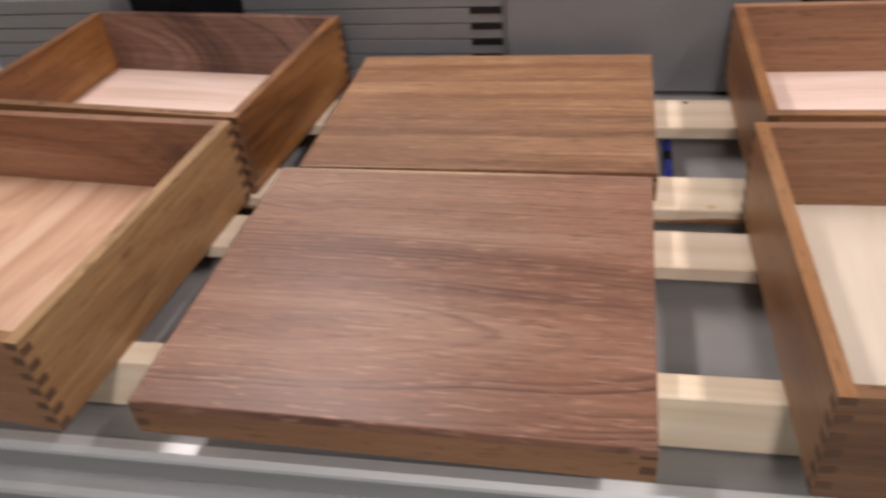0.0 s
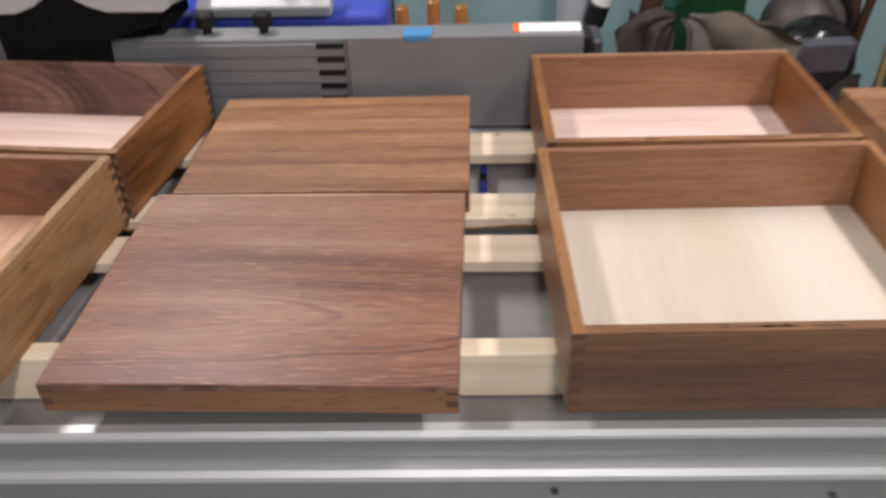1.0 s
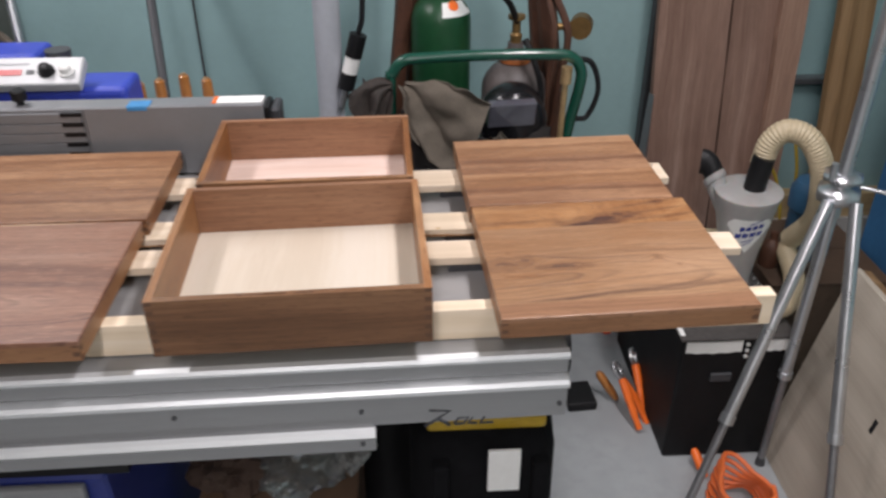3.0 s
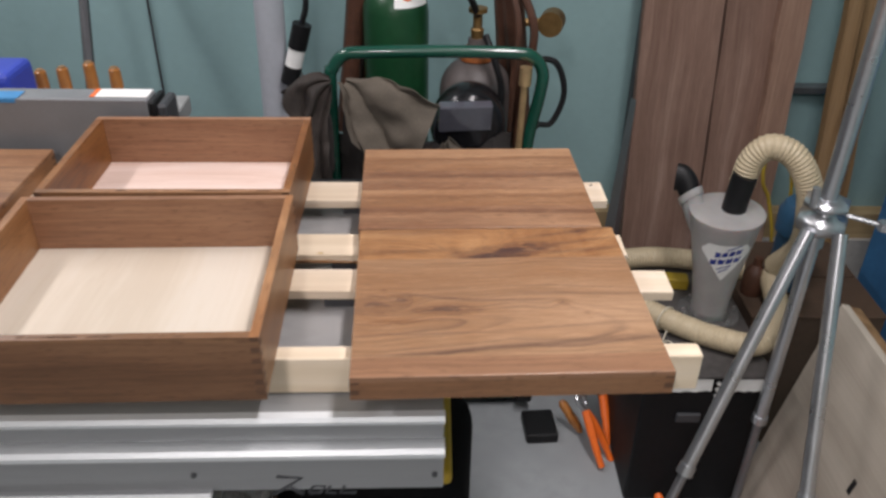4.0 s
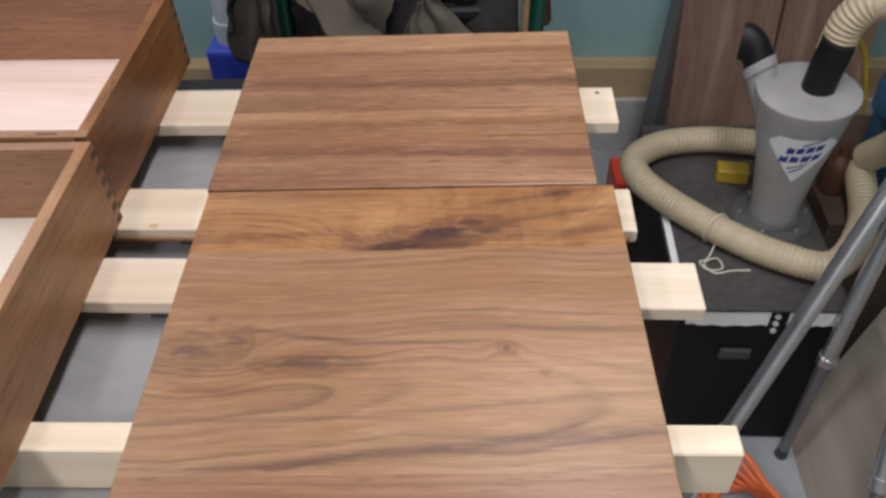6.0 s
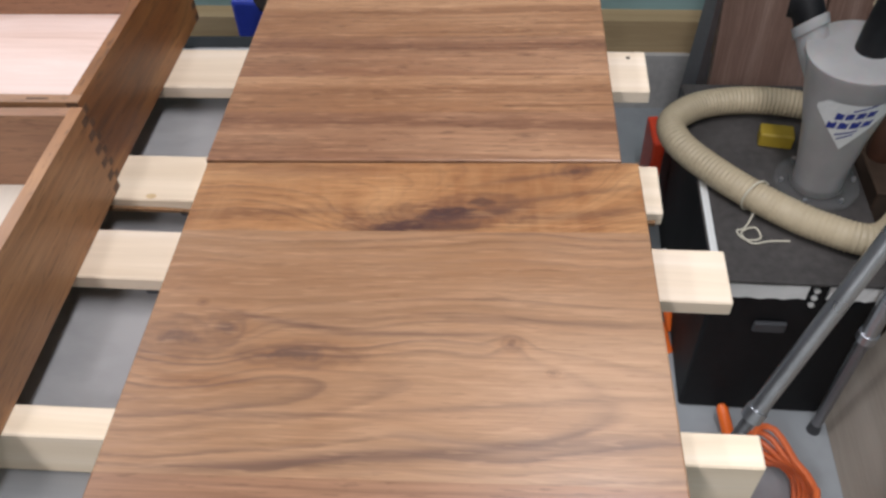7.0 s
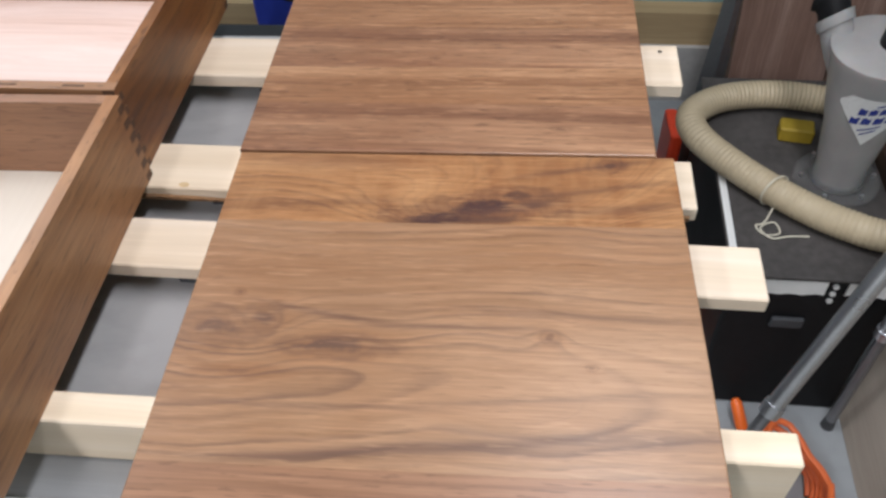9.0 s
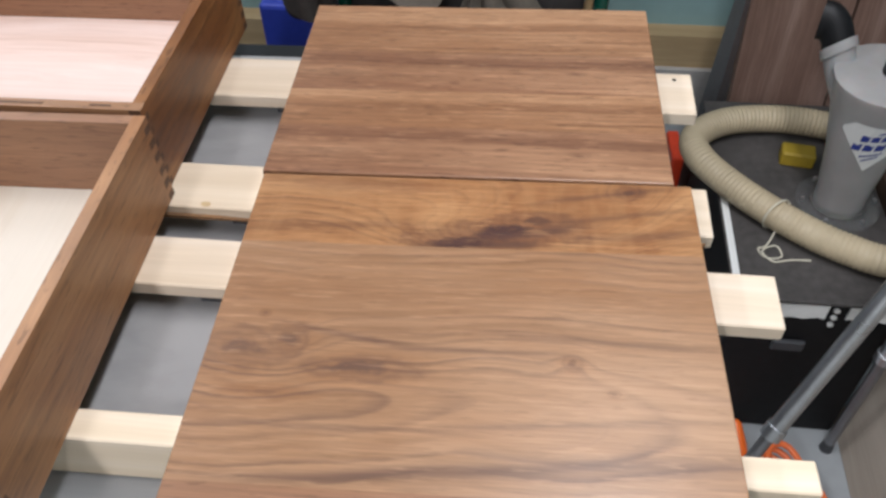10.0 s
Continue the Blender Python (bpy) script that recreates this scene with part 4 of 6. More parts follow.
front_strip = laid(0.1065, -1.10, 0.782, 0.0225, 0.9265, 1.3)
second_strip = laid(0.2615, -1.08, 0.780, 0.0485, THIN, 0.3, THIN - TABLE - 0.0005)
waney_strip = laid(0.3480, -1.12, 0.740, 0.0530, THIN, 0.6, THIN - TABLE - 0.0005)
rear_strip = laid(0.5030, -1.05, 0.741, 0.0600, THIN, 0.9, THIN - TABLE - 0.0005)
bm = bmesh.new()
rows = []
for k in range(125):
    x = -0.925 + 1.85 * k / 124
    up = 0.0035 + 0.0025 * noise.noise(Vector((x * 14, 0.3, 0))) + 0.0012 * noise.noise(Vector((x * 60, 1.3, 0)))
    rows.append([bm.verts.new((x, -0.0265 - dy, z)) for dy, z in ((-0.0004, 0.0004), (0.0016, 0.0008), (0.0020, up), (-0.0004, up + 0.0012))])
for p, q in zip(rows, rows[1:]):
    for j in range(4):
        bm.faces.new((p[j], q[j], q[(j + 1) % 4], p[(j + 1) % 4]))
bm.faces.new(rows[0])
bm.faces.new(list(reversed(rows[-1])))
part("bark_edge", bm, BARK, waney_strip, "thin brown bark left along the lower edge")
spot(waney_strip, 0.338, 0.2985, 0.0045, 0.0028, KNOT_SPOT, "small brown knot")
spot(waney_strip, -0.052, 0.296, 0.004, 0.003, KNOT_SPOT, "small brown knot")
spot(rear_strip, -0.066, 0.4895, 0.0022, 0.0022, STRIP_DARK, "old nail hole")
spot(rear_strip, 0.7245, 0.4985, 0.0020, 0.0020, STRIP_DARK, "old nail hole")

pen = thing("marker_pen", "blue marker pen with a black grip on the saw table", "pen", pose(-0.083, 0.396, TABLE + 0.0045))
for y0, y1, mt, lab in ((0.0, 0.020, BLUE_PAINT, "blue cap"), (0.0202, 0.036, BLACK, "black grip"), (0.0362, 0.060, BLUE_PAINT, "blue barrel")):
    bm = bmesh.new()
    add_cyl(bm, (0, y0, 0), (0, y1, 0), 0.0044, seg=12)
    part("section", bm, mt, pen, lab, smooth=True)

# ---- walnut boxes and lids ----
def jointed(length, thick, z0, z1, pitch, parity, along_y=False, at=0.0):
    """One panel whose ends are cut into box-joint fingers; finger ends carry end grain."""
    bm = bmesh.new()
    end, k, z = [], 0, z0
    while z < z1 - 1e-5:
        top_z = min(z + pitch, z1)
        x = length / 2 + 0.0002 if k % 2 == parity else length / 2 - thick
        end += [(x, z), (x, top_z)]
        z, k = top_z, k + 1
    outline = end + [(-x, z) for x, z in reversed(end)]
    front = [bm.verts.new((x, -thick / 2, z)) for x, z in outline]
    back = [bm.verts.new((x, thick / 2, z)) for x, z in outline]
    count = len(outline)
    bm.faces.new(front)
    bm.faces.new(list(reversed(back)))
    for i in range(count):
        j = (i + 1) % count
        f = bm.faces.new((front[j], front[i], back[i], back[j]))
        if abs(outline[i][0] - outline[j][0]) < 1e-7 and abs(outline[i][0]) > length / 2:
            f.material_index = 1
    if along_y:
        bmesh.ops.transform(bm, matrix=Matrix.Rotation(radians(90), 4, "Z"), verts=bm.verts)
    bmesh.ops.translate(bm, vec=(at, 0, 0) if along_y else (0, at, 0), verts=bm.verts)
    return bm


WALL_T, PITCH = 0.0095, 0.0067


def drawer(cx, cy, turn, w, d, h, front, back, left, right, floor_mat, label):
    ob = thing("wooden_box", label, "box", pose(cx, cy, STRIP + 0.0004, 0, 0, turn), group="open walnut boxes")
    part("front_panel", jointed(w, WALL_T, 0, h, PITCH, 0, at=-d / 2 + WALL_T / 2), [front, END_GRAIN], ob)
    part("back_panel", jointed(w, WALL_T, 0, h, PITCH, 0, at=d / 2 - WALL_T / 2), [back, END_GRAIN], ob)
    part("left_panel", jointed(d, WALL_T, 0, h, PITCH, 1, True, at=-w / 2 + WALL_T / 2), [left, END_GRAIN], ob)
    part("right_panel", jointed(d, WALL_T, 0, h, PITCH, 1, True, at=w / 2 - WALL_T / 2), [right, END_GRAIN], ob)
    bm = bmesh.new()
    add_box(bm, -w / 2 + WALL_T + 0.0002, w / 2 - WALL_T - 0.0002, -d / 2 + WALL_T + 0.0002, d / 2 - WALL_T - 0.0002, 0.004, 0.0095)
    part("bottom_panel", bm, floor_mat, ob, "pale plywood bottom panel")
    rng = random.Random(int(1000 * (cx + 2)))      # small chips on the front panel's rim
    for k in range(4):
        x = rng.uniform(-w * 0.4, w * 0.4)
        bm = bmesh.new()
        add_box(bm, x, x + rng.uniform(0.006, 0.03), -d / 2 + 0.0035, -d / 2 + 0.0055, h - 0.002, h + 0.0003)
        part("chip", bm, END_GRAIN, ob, "dark chipped spot on the rim")
    x = -w * 0.5 + w * 0.33
    bm = bmesh.new()
    add_box(bm, x - 0.004, x + 0.003, -d / 2 + 0.003, -d / 2 + 0.0075, h - 0.002, h + 0.0004)
    part("chip", bm, END_GRAIN, ob, "dark chipped spot on the rim")
    return ob


def lid(cx, cy, turn, w, d, h, boards, side, side_y, label):
    """A shallow lid: four jointed edge panels under a glued-up top; boards are (depth, material) from front to back."""
    ob = thing("box_lid", label, "lid", pose(cx, cy, STRIP + 0.0004, 0, 0, turn), group="walnut lids")
    e = 0.0065
    part("front_edge", jointed(w, WALL_T, 0, h - e, PITCH, 0, at=-d / 2 + WALL_T / 2), [side, END_GRAIN], ob)
    part("back_edge", jointed(w, WALL_T, 0, h - e, PITCH, 0, at=d / 2 - WALL_T / 2), [side, END_GRAIN], ob)
    part("left_edge", jointed(d, WALL_T, 0, h - e, PITCH, 1, True, at=-w / 2 + WALL_T / 2), [side_y, END_GRAIN], ob)
    part("right_edge", jointed(d, WALL_T, 0, h - e, PITCH, 1, True, at=w / 2 - WALL_T / 2), [side_y, END_GRAIN], ob)
    total, y = sum(b[0] for b in boards), -d / 2
    for k, (depth, mt) in enumerate(boards):
        depth *= d / total
        bm = bmesh.new()
        add_box(bm, -w / 2, w / 2, -depth / 2, depth / 2, -e, 0)
        outer = [ed for ed in bm.edges if min(v.co.z for v in ed.verts) > -1e-6 and (abs(ed.verts[0].co.x - ed.verts[1].co.x) < 1e-6 or (k == 0 and ed.verts[0].co.y < 0) or (k == len(boards) - 1 and ed.verts[0].co.y > 0))]
        bmesh.ops.bevel(bm, geom=outer, offset=0.0012, segments=2, affect="EDGES", profile=0.5)
        b = part("top_board", bm, mt, ob)
        b.location = (0, y + depth / 2, h)
        y += depth
    return ob


FW, FD, BW, BD = 0.330, 0.2892, 0.3200, 0.2446
lid(-0.2668, 0.1497, 0.17, FW, FD, 0.0291, [(0.2894, WALNUT_RED)], WALNUT_SIDE, WALNUT_SIDE_Y, "reddish walnut box lid with a paler sapwood streak, on strips")
lid(-0.2593, 0.4223, 0.78, BW, BD, 0.0285, [(0.105, WALNUT_BAND), (0.075, WALNUT_GOLD), (0.07, WALNUT_GOLD)], WALNUT_SIDE, WALNUT_SIDE_Y, "straight-grained golden walnut lid behind a larger one")
lid(0.5606, 0.1707, 2.39, FW, FD, 0.0291, [(0.030, WALNUT_FRONT), (0.187, WALNUT_MID), (0.072, WALNUT_KNOT)], WALNUT_SIDE, WALNUT_SIDE_Y, "oiled walnut lid with a dark knot and flowing grain")
lid(0.5426, 0.4402, 2.17, BW, BD, 0.0285, [(0.06, WALNUT_BAND), (0.05, WALNUT_GOLD), (0.06, WALNUT_BAND), (0.08, WALNUT_GOLD)], WALNUT_SIDE, WALNUT_SIDE_Y, "striped brown and gold walnut lid, finely banded")
drawer(0.1450, 0.1584, 2.00, FW + 0.006, FD, 0.0796, WALNUT_DARK, WALNUT_INNER, WALNUT_SIDE_Y, WALNUT_SIDE_Y, MAPLE, "open walnut box with finger joints and cream plywood bottom")
drawer(0.1399, 0.4323, 1.11, BW, BD, 0.0808, WALNUT_SIDE, WALNUT_INNER, WALNUT_AMBER_Y, WALNUT_AMBER_Y, BIRCH_PINK, "open walnut box with pinkish plywood bottom, behind another")
drawer(-0.6417, 0.1525, -3.49, FW, FD, 0.0796, WALNUT_SIDE, WALNUT_SWIRL, WALNUT_SIDE_Y, SAPWOOD_Y, BIRCH_ORANGE, "open walnut box with golden sapwood side and orange plywood bottom")
drawer(-0.6130, 0.4262, -4.97, BW, BD, 0.0808, WALNUT_SIDE, WALNUT_CURLY, WALNUT_AMBER_Y, WALNUT_AMBER_Y, BIRCH_PINK, "open walnut box with curly-grained back panel, standing askew")

# ---- right-hand side: bin, cyclone, hoses, tripod, boards ----
bin_ob = thing("storage_bin", "black plastic bin with white tape under its dusty lid", "bin")
bm = bmesh.new()
add_box(bm, 0.950, 1.215, 0.738, 1.24, 0.0, 0.389, 0.006, seg=2)
part("body", bm, BIN, bin_ob)
bm = bmesh.new()
add_box(bm, 0.940, 1.225, 0.728, 1.25, 0.3895, 0.398, 0.003, seg=2)
part("lid", bm, BIN_TOP, bin_ob, "dusty black lid")
for x0, x1, sag in ((0.958, 1.096, 0.012), (1.128, 1.21, 0.004)):
    bm = bmesh.new()
    pairs = []
    for k in range(13):
        x, w = x0 + (x1 - x0) * k / 12, 0.0012 * math.sin(k * 1.9)
        z = 0.3865 - sag * 0.25 * math.sin(math.pi * k / 12)
        pairs.append([bm.verts.new((x, 0.7335 + w * 0.5, z - 0.034 + w)), bm.verts.new((x, 0.7330 - w * 0.4, z - 0.017)), bm.verts.new((x, 0.7335, z)), bm.verts.new((x, 0.7372, z)), bm.verts.new((x, 0.7372, z - 0.034 + w))])
    for a, b in zip(pairs, pairs[1:]):
        for q in range(5):
            bm.faces.new((a[q], b[q], b[(q + 1) % 5], a[(q + 1) % 5]))
    bm.faces.new(list(reversed(pairs[0])))
    bm.faces.new(pairs[-1])
    part("tape", bm, PAPER, bin_ob, "crumpled white tape")
bm = bmesh.new()
add_box(bm, 1.03, 1.085, 0.728, 0.7375, 0.262, 0.288, 0.003)
part("grip", bm, DARK_GREY, bin_ob, "moulded grey grip")
bm = bmesh.new()
add_box(bm, 0.943, 0.955, 0.745, 1.05, 0.3982, 0.3990)
part("edge_tape", bm, PAPER, bin_ob, "white tape along the lid's edge")
for k in range(3):
    bm = bmesh.new()
    add_cyl(bm, (1.110, 0.7378, 0.372 - 0.018 * k), (1.110, 0.7335, 0.372 - 0.018 * k), 0.005, seg=10)
    part("rivet", bm, PAPER, bin_ob, "small white rivet")

CX, CY = 1.145, 0.962
cyc = thing("cyclone_separator", "frosted grey plastic dust cyclone standing on a bin", "dust separator", pose(CX, CY, 0.3985, 2, -2.5, 0) @ Matrix.Diagonal((0.90, 0.90, 1.27, 1)))
bm = bmesh.new()
add_lathe(bm, [(0.046, 0.004), (0.047, 0.03), (0.058, 0.10), (0.074, 0.160), (0.084, 0.205), (0.090, 0.219), (0.090, 0.223), (0.080, 0.225), (0.030, 0.2265)], 40)
part("cone", bm, FROSTED, cyc, smooth=True)
bm = bmesh.new()
add_lathe(bm, [(0.078, 0.0), (0.080, 0.002), (0.078, 0.005), (0.056, 0.007), (0.053, 0.014)], 32)
part("flange", bm, CLEAR, cyc, "clear base flange", smooth=True)
for k in range(6):
    a = math.pi * k / 3
    bm = bmesh.new()
    add_cyl(bm, (0.067 * math.cos(a), 0.067 * math.sin(a), 0.006), (0.067 * math.cos(a), 0.067 * math.sin(a), 0.011), 0.004, seg=8)
    part("screw", bm, STEEL, cyc, smooth=True)
bm = bmesh.new()
add_tube(bm, spline([(-0.045, 0.02, 0.175), (-0.062, 0.045, 0.203), (-0.074, 0.065, 0.228)], 4), 0.026, 20)
inlet = part("inlet", bm, FROSTED, cyc, smooth=True)
bm = bmesh.new()
add_tube(bm, [(-0.071, 0.060, 0.223), (-0.076, 0.068, 0.234)], 0.0300, 24)
part("inlet_rim", bm, FROSTED, inlet, "pale rolled rim", smooth=True)
bm = bmesh.new()
add_tube(bm, spline([(-0.075, 0.067, 0.232), (-0.082, 0.078, 0.246), (-0.094, 0.088, 0.255), (-0.108, 0.094, 0.256)], 4), 0.026, 20)
part("elbow", bm, BLACK, cyc, "black rubber elbow on the inlet", smooth=True)
bm = bmesh.new()
add_tube(bm, [(0.014, 0.0, 0.221), (0.018, 0.0, 0.252), (0.026, 0.0, 0.292)], 0.029, 24)
part("cuff", bm, BLACK, cyc, "black rubber cuff on the outlet", smooth=True)
# kite-shaped label, bent round the cone
def cone_radius(z):
    return 0.058 + (z - 0.10) / 0.06 * 0.016 if z < 0.16 else 0.074 + (z - 0.16) / 0.045 * 0.014


def label_point(u, z, proud):
    a = radians(-98) + u
    r = cone_radius(z) + proud
    return Vector((r * math.cos(a), r * math.sin(a), z))


bm = bmesh.new()
kite = lambda z: 0.86 * max(0.0, (z - 0.104) / 0.066) if z < 0.170 else 0.86 - 0.30 * (z - 0.170) / 0.018
rows_z = [0.105 + 0.083 * k / 12 for k in range(13)]
grid = [[bm.verts.new(label_point(kite(z) * (j / 4 - 1), z, 0.0012)) for j in range(9)] for z in rows_z]
for a, b in zip(grid, grid[1:]):
    for j in range(8):
        bm.faces.new((a[j], a[j + 1], b[j + 1], b[j]))
sticker = part("label", bm, PAPER, cyc, "white kite-shaped label with blue bars")
for z, u0, u1, h in ((0.170, -0.36, 0.46, 0.013), (0.152, -0.50, 0.50, 0.013), (0.183, -0.05, 0.36, 0.003), (0.137, -0.26, 0.22, 0.003), (0.130, -0.18, 0.16, 0.003)):
    bm = bmesh.new()
    steps = 20
    rng = random.Random(int(z * 1000))
    tall = [rng.uniform(0.72, 1.0) if h > 0.01 else 1.0 for _ in range(steps + 1)]
    lo = [bm.verts.new(label_point(u0 + (u1 - u0) * j / steps, z - h / 2 + 0.011 * (j / steps - 0.5), 0.0020)) for j in range(steps + 1)]
    hi = [bm.verts.new(label_point(u0 + (u1 - u0) * (j + 0.6) / steps, z + h * (tall[j] - 0.5) + 0.011 * (j / steps - 0.5), 0.0020)) for j in range(steps + 1)]
    for j in range(steps):
        if h < 0.01 or j % 5 not in (4,):
            bm.faces.new((lo[j], lo[j + 1], hi[j + 1], hi[j]))
    part("print_bar", bm, BLUE_INK, sticker, "blue print bar")

upper = [(CX + 0.012, CY + 0.003, 0.745), (CX + 0.019, CY, 0.80), (CX + 0.046, CY - 0.012, 0.836), (CX + 0.088, CY - 0.03, 0.828), (CX + 0.122, CY - 0.045, 0.785), (CX + 0.145, CY - 0.05, 0.72), (CX + 0.168, CY - 0.02, 0.60), (CX + 0.16, CY + 0.05, 0.50)]
bm = bmesh.new()
add_tube(bm, spline(upper, 8), 0.0275, 14, ribs=0.0011, pitch=0.0085)
solo("vacuum_hose", bm, HOSE, "beige ribbed vacuum hose arching off the cyclone", "hose", smooth=True)
lower = [(1.30, 1.02, 0.47), (1.28, 0.90, 0.436), (1.206, 0.805, 0.428), (1.119, 0.826, 0.428), (1.031, 0.888, 0.428), (0.956, 0.960, 0.430), (0.906, 1.025, 0.434), (0.902, 1.085, 0.434), (0.963, 1.140, 0.430), (1.059, 1.160, 0.428), (1.16, 1.145, 0.428), (1.27, 1.10, 0.428)]
bm = bmesh.new()
add_tube(bm, spline(lower, 8), 0.0262, 14, ribs=0.0009, pitch=0.0085)
solo("vacuum_hose", bm, HOSE, "beige ribbed hose looped on the bin lid round the cyclone", "hose", smooth=True)
bm = bmesh.new()
rng = random.Random(4)
loop = [(1.022 + 0.0285 * math.cos(a) * 0.8, 0.895 + 0.0285 * math.cos(a) * 0.6, 0.429 + 0.029 * math.sin(a)) for a in [k * 0.6 for k in range(12)]]
loop += [(1.010, 0.850, 0.402), (0.992, 0.838, 0.4), (1.002, 0.818, 0.4), (1.028, 0.822, 0.4), (1.022, 0.845, 0.402), (0.997, 0.830, 0.403), (1.012, 0.808, 0.402), (1.042, 0.816, 0.4), (1.075, 0.818, 0.4)]
add_tube(bm, spline(loop, 5), 0.0016, 6)
solo("string", bm, STRING, "cream string tied round the hose in loose loops", "string", smooth=True)
bm = bmesh.new()
add_box(bm, -0.030, 0.030, -0.018, 0.018, 0, 0.030, 0.003)
solo("tape_box", bm, DULL_YELLOW, "small yellow box behind the cyclone", "box", pose(1.092, 1.072, 0.3985, 0, 0, -8))
carton = thing("cardboard_box", "worn brown cardboard box standing beside the black bin", "box")
CARTON = plain("dark_brown_cardboard", (0.070, 0.042, 0.026), 0.85, amount=0.15, bump=0.2, dirt=0.2)
bm = bmesh.new()
add_box(bm, 1.240, 1.56, 0.93, 1.27, 0.0, 0.405, 0.003)
part("body", bm, CARTON, carton)
for y0, y1 in ((0.928, 1.098), (1.102, 1.272)):
    bm = bmesh.new()
    add_box(bm, 1.238, 1.562, y0, y1, 0.4055, 0.410, 0.001)
    part("flap", bm, CARTON, carton, "folded top flap")
vac = thing("blower_motor", "blue-grey plastic blower motor with slotted vents", "motor", pose(1.365, 1.07, 0.4105) @ Matrix.Diagonal((0.85, 0.85, 0.95, 1)))
bm = bmesh.new()
add_lathe(bm, [(0.05, 0.0), (0.055, 0.02), (0.055, 0.15), (0.064, 0.16), (0.066, 0.215), (0.052, 0.24), (0.0, 0.245)], 28)
part("casing", bm, TURQUOISE, vac, smooth=True)
for k in range(4):
    bm = bmesh.new()
    add_box(bm, -0.03, 0.03, -0.071, -0.058, 0.172 + 0.012 * k, 0.177 + 0.012 * k, 0.001)
    part("vent_slot", bm, BLACK, vac, "dark vent slot")
bm = bmesh.new()
add_lathe(bm, [(0.024, 0.0), (0.026, 0.006), (0.026, 0.055), (0.02, 0.07), (0.01, 0.08), (0.01, 0.10)], 18)
solo("bottle", bm, RUST, "small brown bottle standing on a cardboard box", "bottle", pose(1.268, 1.03, 0.4105), smooth=True)

HUB = Vector((1.213, 0.712, 0.79))
tri = thing("tripod", "worn silver tube tripod with a clamped centre column", "tripod")
bm = bmesh.new()
add_tube(bm, [HUB + Vector((0, 0, -0.05)), HUB + Vector((0.0, 0.0, 0.5)), HUB + Vector((0.0, 0.0, 1.0))], 0.015, 18)
part("centre_column", bm, STEEL, tri, smooth=True)
bm = bmesh.new()
add_lathe(bm, [(0.017, -0.012), (0.046, -0.010), (0.050, 0.004), (0.046, 0.016), (0.024, 0.022), (0.024, 0.034), (0.044, 0.038), (0.044, 0.048), (0.020, 0.052)], 6, tuple(HUB))
part("hub", bm, STEEL, tri, "cast silver hub")
bm = bmesh.new()
add_cyl(bm, HUB + Vector((0.03, -0.02, 0.028)), HUB + Vector((0.085, -0.05, 0.024)), 0.0045, seg=10)
add_lathe(bm, [(0.012, -0.008), (0.014, 0.0), (0.012, 0.008)], 8, tuple(HUB + Vector((0.088, -0.052, 0.024))))
part("clamp_screw", bm, STEEL, tri, "wing screw", smooth=True)
bm = bmesh.new()
add_cyl(bm, HUB + Vector((-0.035, -0.02, 0.045)), HUB + Vector((-0.038, -0.022, 0.085)), 0.007, seg=10)
part("crank", bm, STEEL, tri, smooth=True)
for foot, split, top_off in (((0.848, 0.405, 0.012), 0.58, (-0.035, -0.03, 0.0)), ((1.168, 0.285, 0.012), 0.58, (0.02, -0.04, 0.0)), ((1.200, 0.700, 0.012), 0.62, (-0.008, -0.008, -0.01))):
    a, b = HUB + Vector(top_off), Vector(foot)
    mid = a.lerp(b, split)
    bm = bmesh.new()
    add_cyl(bm, a, mid, 0.0135, seg=16)
    leg = part("leg", bm, STEEL, tri, smooth=True)
    bm = bmesh.new()
    add_cyl(bm, mid, b, 0.0095, seg=14)
    part("lower_leg", bm, DARK_STEEL, leg, smooth=True)
    bm = bmesh.new()
    add_cyl(bm, a.lerp(b, split - 0.012), a.lerp(b, split + 0.012), 0.0165, seg=16)
    part("collar", bm, STEEL, leg, "silver locking collar", smooth=True)
    bm = bmesh.new()
    add_cyl(bm, b + Vector((0, 0, -0.012)), b + Vector((0, 0, 0.012)), 0.013, 0.010, seg=12)
    part("rubber_foot", bm, DARK_GREY, leg, "grey rubber foot", smooth=True)

sheet = thing("plywood_sheet", "weathered grey plywood sheet leaning on its long edge", "plywood", pose(1.225, 0, 0, 0, 11.5, 0))
bm = bmesh.new()
add_box(bm, 0, 0.018, -0.9, 0.77, 0, 0.575, 0.0015)
part("panel", bm, PLYWOOD, sheet)
bm = bmesh.new()
add_box(bm, 0.0182, 0.045, -0.9, 0.77, 0.535, 0.572, 0.002)
part("edge_batten", bm, OFFCUT, sheet, "pale batten along the top edge")
bm = bmesh.new()
add_box(bm, -0.0006, 0.0, 0.47, 0.482, 0.33, 0.365)
part("knot_hole", bm, BLACK, sheet, "dark split in the veneer")

